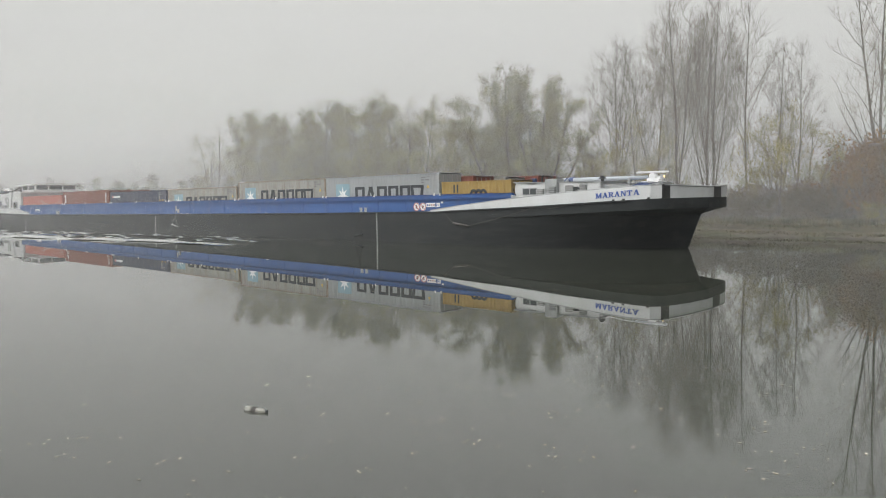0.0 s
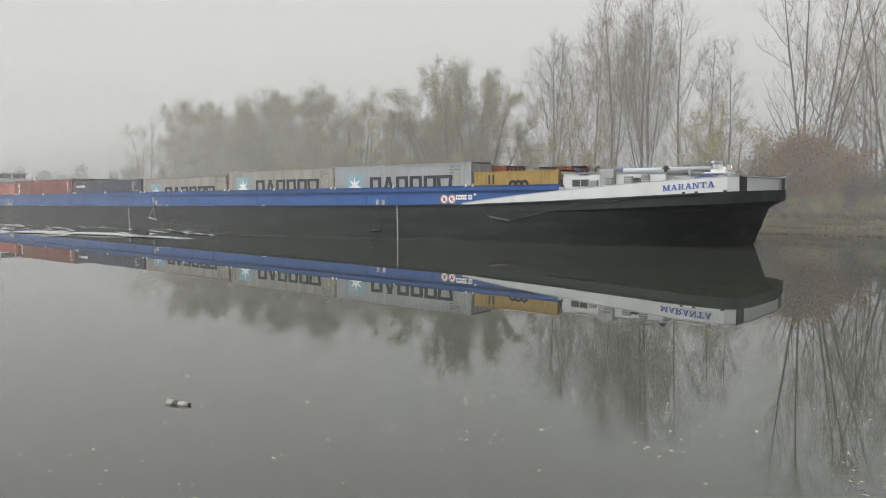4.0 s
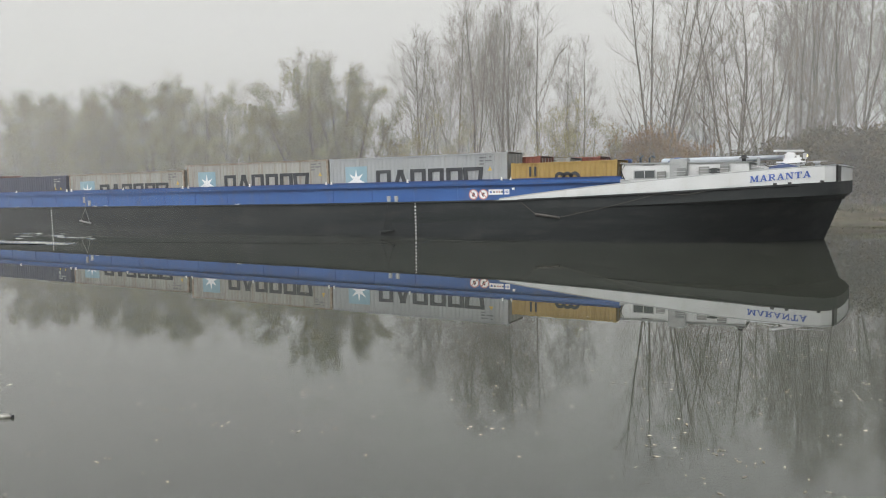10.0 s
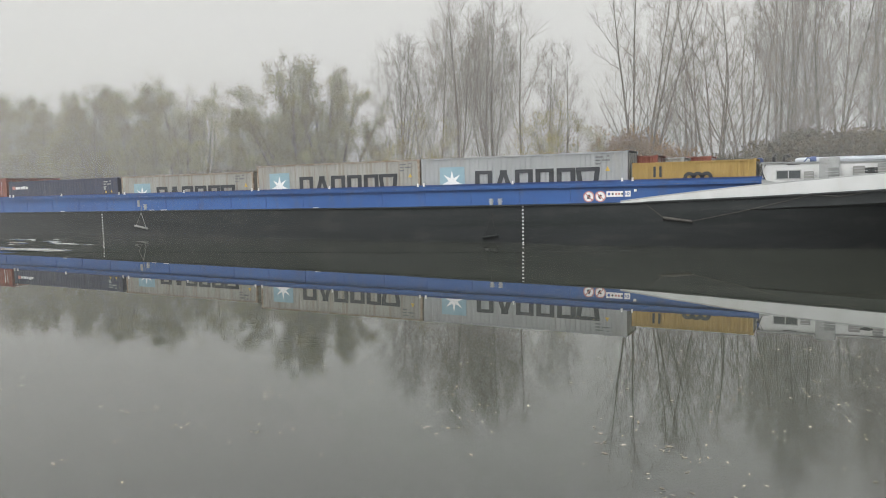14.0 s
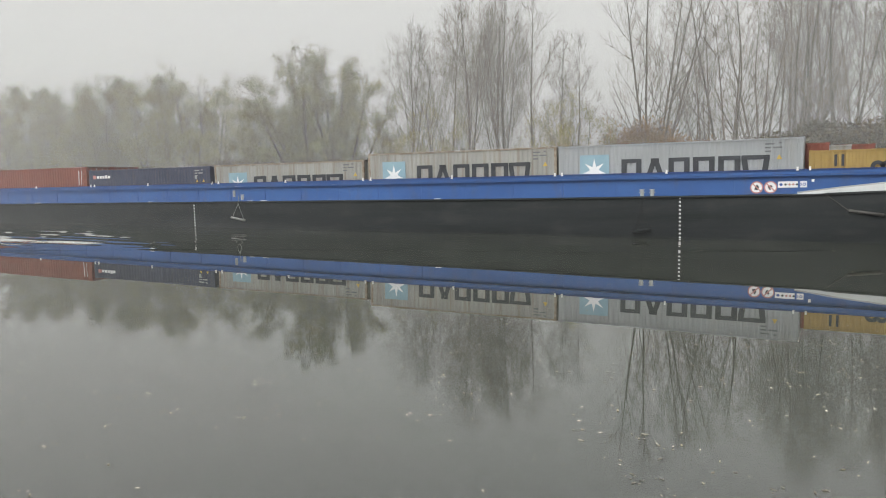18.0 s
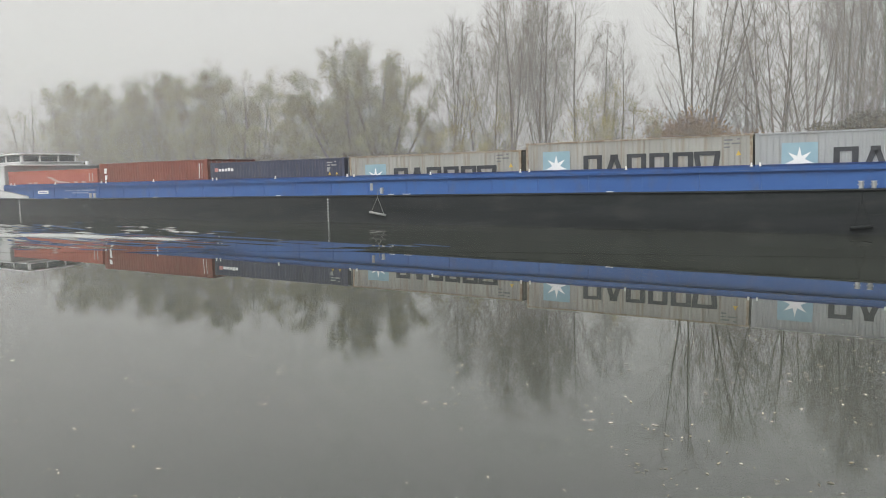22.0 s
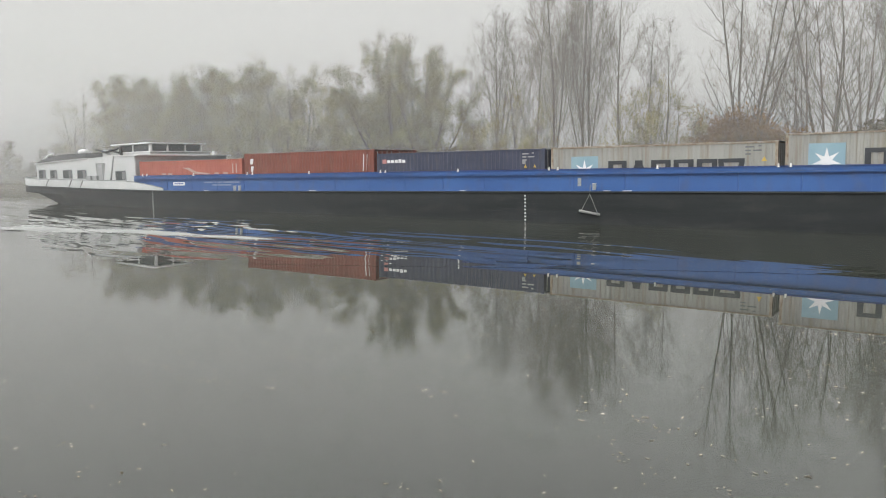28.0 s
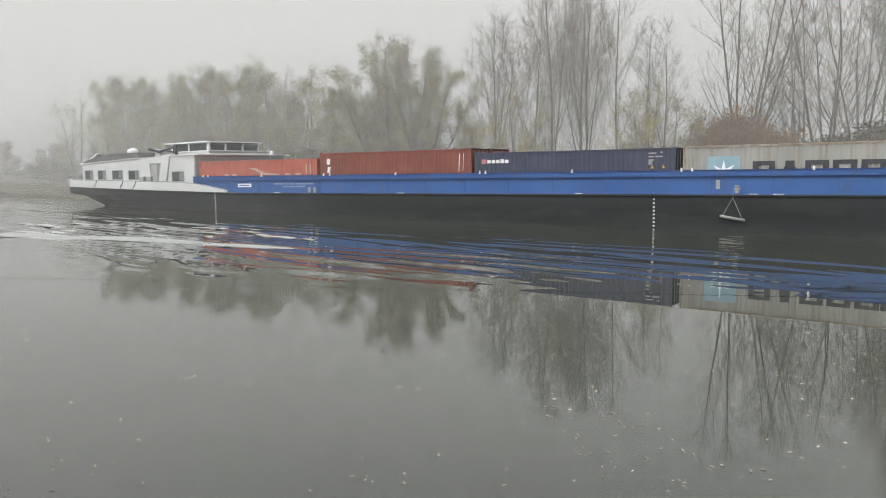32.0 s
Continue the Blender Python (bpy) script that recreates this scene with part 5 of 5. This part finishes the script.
def plant(kind, places):
    """Sets the first at its place and copies it to the others: x, y, scale, turn."""
    made = []
    for i, (x, y, s, a) in enumerate(places):
        m = Matrix.Translation((x, y, bank_z(y) - 0.12)) @ Matrix.Rotation(radians(a), 4, "Z")
        ob = kind if i == 0 else copy_thing(kind, m)
        ob.matrix_basis = m
        ob.scale = (s, s, s)
        made.append(ob)
    return made


G_POP = "bare poplars on the bank"
pop_a = plant_thing("poplar", "tall bare poplar with steep grey limbs on the bank", "tree", *poplar(1, 19.0, 3.3, 44, 0.06, 1, 7), group=G_POP)
pop_b = plant_thing("poplar", "bare forked poplar with an egg-shaped crown", "tree", *poplar(2, 16.6, 3.8, 30, 0.05, 3, 7), group=G_POP)
pop_c = plant_thing("poplar", "slender bare poplar with fine upright twigs", "tree", *poplar(3, 18.0, 2.2, 40, 0.09, 0, 6, 0.01), group=G_POP)
plant(pop_a, [(-30.4, 67.2, 1.05, 0), (-27.2, 67.6, 1.0, 130), (-33.0, 68.6, 0.95, 250), (-1.6, 77.5, 1.25, 60), (6.2, 76.0, 1.2, 200), (11.0, 78.5, 1.25, 310)])
plant(pop_b, [(-36.8, 67.4, 1.0, 0), (-28.9, 70.5, 1.12, 200)])
plant(pop_c, [(-24.1, 67.3, 1.02, 0), (-21.8, 67.6, 0.81, 80), (-20.1, 67.2, 0.80, 160), (2.0, 79.0, 1.3, 100)])

G_BARE = "bare trees on the bank"
fan_a = plant_thing("bare_tree", "bare many-stemmed tree with long arching limbs", "tree", *fan_tree(26, 22.0, 5, 0.20, 18, 0.05, 6), group=G_BARE)
fan_b = plant_thing("bare_tree", "bare forked tree with crooked limbs", "tree", *fan_tree(22, 21.0, 3, 0.13, 18, 0.05, 6), group=G_BARE)
plant(fan_a, [(-12.9, 66.8, 1.0, 0), (-2.6, 76.0, 1.10, 75), (8.5, 78.0, 1.15, 140)])
plant(fan_b, [(-7.4, 67.6, 1.0, 30), (-9.8, 69.5, 0.62, 110), (-5.4, 72.5, 0.95, 160), (0.8, 75.5, 1.15, 200), (4.6, 78.5, 1.15, 290), (14.5, 78.0, 1.2, 10), (-17.0, 70.5, 0.42, 60)])

G_WILLOW = "willows on the bank"
will_w = plant_thing("willow", "broad willow with thinning olive and brown autumn leaves", "tree", *willow(31, 16.7, 9, 0.56, 13, 50000, 0.66, 0.40, 0.20, 0.24), M_LEAF_WILLOW, G_WILLOW)
plant(will_w, [(-49.2, 66.8, 1.0, 0), (-45.2, 67.6, 0.92, 130)])
will_a = plant_thing("willow", "upright willow with olive autumn leaves", "tree", *willow(32, 15.3, 4, 0.17, 14, 23000, 0.66, 0.6, 0.22, 0.27), M_LEAF_WILLOW, G_WILLOW)
plant(will_a, [(-70.2, 67.8, 1.0, 0), (-79.8, 67.6, 1.04, 100), (-90.0, 67.8, 1.0, 220), (-53.6, 69.4, 0.70, 60), (-98.2, 67.9, 1.06, 170), (-74.4, 69.0, 0.98, 300), (-59.0, 69.2, 0.77, 20), (-68.0, 71.0, 0.78, 130), (-92.4, 71.0, 0.76, 15)])
will_b = plant_thing("willow", "tall willow with half of its leaves fallen", "tree", *willow(33, 15.7, 4, 0.20, 13, 16500, 0.55, 0.5, 0.22, 0.27), M_LEAF_WILLOW, G_WILLOW)
plant(will_b, [(-66.0, 67.6, 1.0, 0), (-84.9, 67.8, 0.98, 140), (-94.4, 68.6, 0.97, 260), (-63.4, 68.8, 0.95, 200), (-87.4, 70.0, 0.92, 90), (-40.6, 68.8, 0.60, 320), (-77.0, 70.0, 0.96, 30), (-55.8, 69.0, 0.74, 75), (-82.6, 69.6, 0.95, 10)])
thin = plant_thing("thin_tree", "small half-bare tree leaning over the bank", "tree", *willow(37, 14.3, 3, 0.26, 11, 2600, 0.36, 0.2, 0.22, 0.28), M_LEAF_WILLOW, "trees on the bank")
plant(thin, [(-106.2, 67.5, 1.0, 0), (-40.3, 69.5, 0.52, 40), (-117, 74, 0.62, 90)])
yel = plant_thing("small_tree", "small tree with yellowing leaves among the poplars", "tree", *willow(34, 8.8, 4, 0.38, 9, 8000, 0.45, 0.2, 0.18, 0.34), M_LEAF_YELLOW, "small trees on the bank")
plant(yel, [(-33.9, 66.2, 1.05, 0), (-21.4, 66.2, 1.06, 100), (-18.7, 66.6, 0.92, 200), (-31.2, 66.4, 0.8, 50), (-39.6, 67.0, 0.72, 300)])

t, lv = bush(41, 5.4, 3.6, 1700, 40, 0.10, 9500)
bush_a = plant_thing("thicket", "brown leafy thicket along the river bank", "bush", t, None, lv, M_LEAF_BRUSH, "thickets on the bank")
plant(bush_a, [(-22.0, 66.3, 0.98, 0), (-18.0, 66.0, 1.0, 120), (-26.3, 66.4, 0.85, 60), (-30.5, 66.5, 0.8, 200), (-34.8, 66.8, 0.8, 20), (-15.8, 67.2, 0.95, 30), (-9.2, 66.8, 1.1, 80),
               (-39.2, 67.2, 1.15, 150), (-53.0, 67.4, 1.2, 30), (-57.6, 67.6, 1.35, 80), (-62.0, 68.2, 1.3, 180), (-71.0, 67.4, 1.1, 40), (-81.5, 67.4, 1.1, 110), (-91.0, 67.4, 1.1, 10), (-101.5, 67.6, 0.9, 77),
               (-112, 69, 0.9, 15), (-121, 71, 1.0, 200), (-43.6, 66.4, 1.35, 260), (-49.5, 66.4, 1.35, 300)])
t, lv = bush(44, 6.0, 5.8, 3600, 48, 0.16, 17000)
bush_t = plant_thing("tall_thicket", "tall brown autumn thicket under bare trees", "bush", t, None, lv, M_LEAF_RUST, "thickets on the bank")
plant(bush_t, [(-5.2, 66.8, 0.85, 0), (-2.4, 66.4, 1.0, 100), (0.2, 66.6, 1.12, 140), (3.2, 66.4, 1.12, 250), (6.4, 66.8, 1.08, 60), (10.0, 66.6, 1.0, 190)])
t, lv = bush(42, 3.8, 4.7, 6000, 46, 0.085, 13000)
bush_o = plant_thing("russet_bush", "tall russet-leaved bush on the bank", "bush", t, None, lv, M_LEAF_ORANGE, "russet bushes on the bank")
plant(bush_o, [(-13.3, 66.2, 1.5, 0), (-11.6, 66.4, 1.1, 240), (-14.9, 66.8, 1.15, 120)])
t, lv = bush(43, 2.4, 1.9, 1300, 30, 0.08, 3000)
bush_y = plant_thing("low_bush", "low yellow-green bush at the water's edge", "bush", t, None, lv, M_LEAF_YELLOW, "low bushes on the bank")
plant(bush_y, [(-13.4, 64.9, 1.05, 0), (-11.2, 65.0, 1.1, 100), (-8.6, 65.0, 1.0, 200), (-4.9, 65.0, 1.1, 30)])


def far_wood():
    """The wood beyond the bank, joined, lost in the mist."""
    rng = random.Random(77)
    t, lv = Geo(), Geo()
    spots = [(x, rng.uniform(84, 104), rng.uniform(15, 22)) for x in np.arange(-14, 48, 2.3)]
    spots += [(x, rng.uniform(86, 112), rng.uniform(4, 7)) for x in np.arange(-290, -112, 3.6)]
    for x, y, h in spots:
        pts, dirs, rad = limb(t, Vector((x, y, 1.2)), Vector((rng.uniform(-0.1, 0.1), 0, 1)).normalized(), h, 0.16, 0.02, 5, 0.05, rng, 0.03, 8)
        for i in range(20):
            k = rng.randint(1, 7)
            lp, ld, _ = limb(t, pts[k], side_dir(dirs[k], rng.uniform(0.35, 0.8), rng), h * rng.uniform(0.12, 0.3), 0.04, 0.01, 3, 0.08, rng, 0.08, 4)
            for j in range(4):
                limb(t, lp[rng.randint(1, 4)], side_dir(ld[2], rng.uniform(0.3, 0.8), rng), rng.uniform(0.8, 2.0), 0.015, 0.008, 3, 0.08, rng, 0.08, 2)
            if x < -100:
                for j in range(24):
                    leaf(lv, lp[rng.randint(1, 4)] + Vector((rng.gauss(0, 0.5), rng.gauss(0, 0.5), rng.gauss(0, 0.4))), 0.35, rng)
    ob = new("far_wood", mesh_of(t, "far_wood", M_TWIG))
    tagged(ob, "bare wood fading into the mist beyond the bank", "wood", kind="stuff")
    o2 = new("far_hedge", mesh_of(lv, "far_hedge", M_LEAF_WILLOW))
    tagged(o2, "low leafy hedge far off in the mist", "hedge", kind="stuff")


far_wood()


def bank_grass():
    rng = random.Random(5)
    g = Geo()
    for _ in range(26000):
        x = rng.uniform(-60, 16) if rng.random() < 0.8 else rng.uniform(-150, -60)
        y = rng.choice((rng.gauss(62.75, 0.2), rng.gauss(62.9, 0.3), rng.uniform(62.6, 66.5), rng.gauss(61.3, 0.15)))
        z = bank_z(y) - 0.03
        h = rng.uniform(0.10, 0.42) * (1.2 if y > 62.5 else 0.6)
        a, w = rng.uniform(0, 6.28), rng.uniform(0.02, 0.06)
        dx, dy = math.cos(a) * w, math.sin(a) * w
        lx, ly = rng.uniform(-0.15, 0.15), rng.uniform(-0.2, 0.05)
        o = len(g.v)
        g.v += [(x - dx, y - dy, z), (x + dx, y + dy, z), (x + lx, y + ly, z + h)]
        g.f.append((o, o + 1, o + 2))
    ob = new("bank_grass", mesh_of(g, "bank_grass", M_GRASS))
    tagged(ob, "dry yellow-green grass along the bank", "grass", kind="stuff")


bank_grass()

# ---- on the water ----


def floating_leaves():
    """Fallen willow leaves, narrow and a little curled, loose and in small rafts."""
    rng = random.Random(9)
    g = Geo()

    def one(x, y, length):
        t, wide, curl = rng.uniform(0, 6.28), rng.uniform(0.20, 0.42), rng.uniform(0.0, 0.08) * length
        o = len(g.v)
        for u, v in ((-1, 0), (-0.45, 0.8), (0.25, 1.0), (1, 0), (0.25, -1.0), (-0.45, -0.8)):
            a, b = u * length * 0.5, v * length * 0.5 * wide
            g.v.append((x + a * math.cos(t) - b * math.sin(t), y + a * math.sin(t) + b * math.cos(t), 0.006 + curl * u * u))
        g.v.append((x, y, 0.008))
        g.f += [(o + 6, o + k, o + (k + 1) % 6) for k in range(6)]
    for i in range(1500):
        d = 6.5 + 31 * rng.random() ** 1.1
        a = radians(rng.uniform(-78, 10))
        x, y = d * math.sin(a), d * math.cos(a)
        if y < 3.6 or y > 37:
            continue
        thick = noise.noise((x * 0.16, y * 0.22, 4.0))
        if thick < -0.15 and rng.random() < 0.7:
            continue
        for _ in range(1 if rng.random() < 0.86 else rng.randint(2, 4)):
            one(x + rng.gauss(0, 0.12), y + rng.gauss(0, 0.10), rng.uniform(0.03, 0.075) * (1.5 if rng.random() < 0.08 else 1))
    ob = new("floating_leaves", mesh_of(g, "floating_leaves", M_FLOAT))
    return tagged(ob, "pale fallen leaves drifting on the water", "leaves", kind="stuff")


leaves_ob = floating_leaves()


def bottle():
    ob = new("plastic_bottle")
    tagged(ob, "pale crumpled plastic bottle floating on its side", "bottle")
    b = Geo()
    b.tube([(-0.15, 0, 0.02), (-0.145, 0, 0.02), (-0.05, 0, 0.025), (0.03, 0, 0.02), (0.09, 0, 0.02), (0.12, 0, 0.025), (0.145, 0, 0.03)], [0.02, 0.036, 0.040, 0.034, 0.038, 0.020, 0.014], 12)
    part("body", b, M_PLASTIC, ob, smooth=True)
    part("cap", Geo().tube([(0.145, 0, 0.03), (0.165, 0, 0.03)], 0.017, 10), M_LETTER, ob, "dark screw cap")
    part("band", Geo().tube([(-0.06, 0, 0.025), (0.02, 0, 0.021)], [0.0405, 0.0365], 12, False), M_WOOD, ob, "brown paper band")
    for ch in ob.children:
        ch.data.transform(Matrix.Translation((0, 0, -0.022)) @ Matrix.Scale(1.45, 4))
    return ob


M_PLASTIC = surface("cloudy_plastic", (0.33, 0.33, 0.30), (0.22, 0.215, 0.19), 0.25, scale=9, fine=30)
bottle_ob = bottle()


def wake_waves():
    """The barge's own waves beside the hull: a wedge of low crests that runs along with it."""
    xs = np.arange(-104.0, 12.01, 0.40)
    ys = np.arange(-34.0, 11.5, 0.14)
    X, Y = np.meshgrid(xs, ys, indexing="ij")
    edge = -1.5 - (7.0 - X) * 0.37          # outer line of the wedge
    inside = Y - edge                       # metres inside it
    wob = 0.9 * np.sin(X * 0.09 + 1.0) + 0.4 * np.sin(X * 0.21 + 2.0)
    u = inside + wob
    ease = np.clip(u / 4.5, 0, 1)
    rise = ease * ease * (3 - 2 * ease) * np.clip((7.0 - X) / 8.0, 0, 1)

    def patch(a, b, c, d):
        return np.clip(0.35 + 0.9 * np.sin(X * a + Y * b + c) * np.sin(X * b * 0.3 - Y * d + 2 * c), 0, 1)
    h = 0.035 * rise * np.exp(-np.clip(u, 0, None) / 1.5) * np.sin(2 * np.pi * u / 2.2) * (0.45 + 0.55 * patch(0.10, 0.05, 0.4, 0.1))
    aftw = 1.35 * np.clip((0 - X) / 42, 0.2, 1) + 0.9 * np.clip((-48 - X) / 20, 0, 1)
    for amp, lam, skew, c in ((0.013, 2.1, 0.24, 0.3), (0.009, 1.3, 0.12, 1.7), (0.006, 0.85, 0.30, 4.1), (0.004, 0.62, 0.06, 2.6)):
        h += amp * rise * aftw * patch(0.11 + 0.03 * c, 0.25 + 0.1 * c, c, 0.55) * np.sin(2 * np.pi * (Y + skew * X + 0.5 * np.sin(X * 0.13 + c)) / lam)
    for amp, lam, skew, c in ((0.0055, 5.6, 0.10, 0.9), (0.0040, 3.3, -0.12, 2.2)):
        h += amp * rise * np.sin(2 * np.pi * (Y + skew * X + 0.9 * np.sin(X * 0.17 + c)) / lam)
    fade = np.clip((X + 104) / 8, 0, 1) * np.clip((Y + 34) / 2, 0, 1) * np.clip((11.2 - Y) / 2, 0, 1)
    Z = 0.005 + (h * fade).clip(-0.08, 0.2) + 0.03 * rise * fade
    g = Geo()
    g.v = np.stack([X, Y, Z], -1).reshape(-1, 3).tolist()
    m = len(ys)
    keep = (u > -0.3) & (X < 7.2) & (fade > 0)
    g.f = [(i * m + k, (i + 1) * m + k, (i + 1) * m + k + 1, i * m + k + 1) for i in range(len(xs) - 1) for k in range(m - 1) if keep[i, k] and keep[i + 1, k]]
    ob = new("wake_waves", mesh_of(g, "wake_waves", M_WAKE, True))
    return tagged(ob, "low smooth waves spreading beside the moving barge", "waves", kind="stuff")


wake_ob = wake_waves()


def wake_crests():
    """The steeper crests of the bow wave and the short ripples behind it, each a low smooth hump."""
    rng = random.Random(23)
    g = Geo()

    def hump(x, y, length, high, wide, slant):
        na, nc = 22, 9
        o = len(g.v)
        for i in range(na):
            a = i / (na - 1)
            e = math.sin(math.pi * a) ** 0.8
            bow = 0.25 * wide * math.sin(3.1 * a + x)
            for k in range(nc):
                v = (k / (nc - 1) - 0.5) * 4.4 * wide
                g.v.append((x + (a - 0.5) * length, y + (a - 0.5) * length * slant + v + bow,
                            -0.05 + 0.10 * e + high * e * math.exp(-(v / wide) ** 2)))
        g.f.extend((o + i * nc + k, o + i * nc + nc + k, o + i * nc + nc + k + 1, o + i * nc + k + 1) for i in range(na - 1) for k in range(nc - 1))
    line = [(-60, -9.0), (-30, -4.2), (-12, -0.8), (0, 0.0)]
    x = -56.0
    while x < -3:
        n = rng.uniform(7, 15)
        hump(x, lerp(line, x) + rng.uniform(-0.8, 0.8), n, rng.uniform(0.13, 0.22) * (1 if x < -12 else 0.6), rng.uniform(0.32, 0.46), rng.uniform(0.05, 0.18))
        x += n * rng.uniform(0.5, 0.75)
    for _ in range(90):
        x = -5 - 52 * rng.random() ** 0.9
        hump(x, lerp(line, x) + rng.uniform(0.8, 7.2), rng.uniform(0.9, 3.4), rng.uniform(0.03, 0.06), rng.uniform(0.10, 0.16), rng.uniform(-0.05, 0.2))
    ob = new("wake_crests", mesh_of(g, "wake_crests", M_CREST, True))
    return tagged(ob, "narrow pale wave crests beside the barge", "waves", kind="stuff")


crests_ob = wake_crests()

# ---- what moves ----
RUN = [(0, -41.97), (2, -37.99), (3.5, -35.01), (5.5, -31.1), (8, -26.23), (11, -20.34), (14.5, -13.54), (16.5, -9.64),
       (19, -4.72), (22, 1.14), (25.5, 7.84), (27.5, 11.64), (30, 16.45), (32, 20.28)]


def motions():
    for ob, place in MOVERS:
        walk(ob, [(t, pose(s, SHIP_Y, 0, 0, TRIM) @ place) for t, s in RUN])
    walk(scanner, [(0.4 * k, pose(20.15, 4.3, 4.49, 0, 0, 115.3 - 157.6 * (0.4 * k - 0.45))) for k in range(81)])
    walk(wake_ob, [(t, pose(s, SHIP_Y + 5.6 - 0.40 * t, 0)) for t, s in RUN])
    walk(crests_ob, [(t, pose(x, y, 0)) for t, x, y in ((0, -44.5, 32.4), (9, -37.5, 31.6), (19, -30.0, 29.2), (25, -23.8, 27.6), (30, -20.5, 25.4), (32, -18.5, 24.2))])
    walk(leaves_ob, [(t, pose(1.6 - 0.11 * t, 0, 0)) for t in (0, 8, 16, 24, 32)])
    walk(bottle_ob, [(t, pose(x, 7.19 - 0.013 * t, 0, 0, 0, 12 + 0.6 * t)) for t, x in ((0, -10.32), (9, -10.98), (18, -12.2), (25, -14.2), (32, -16.6))])


motions()
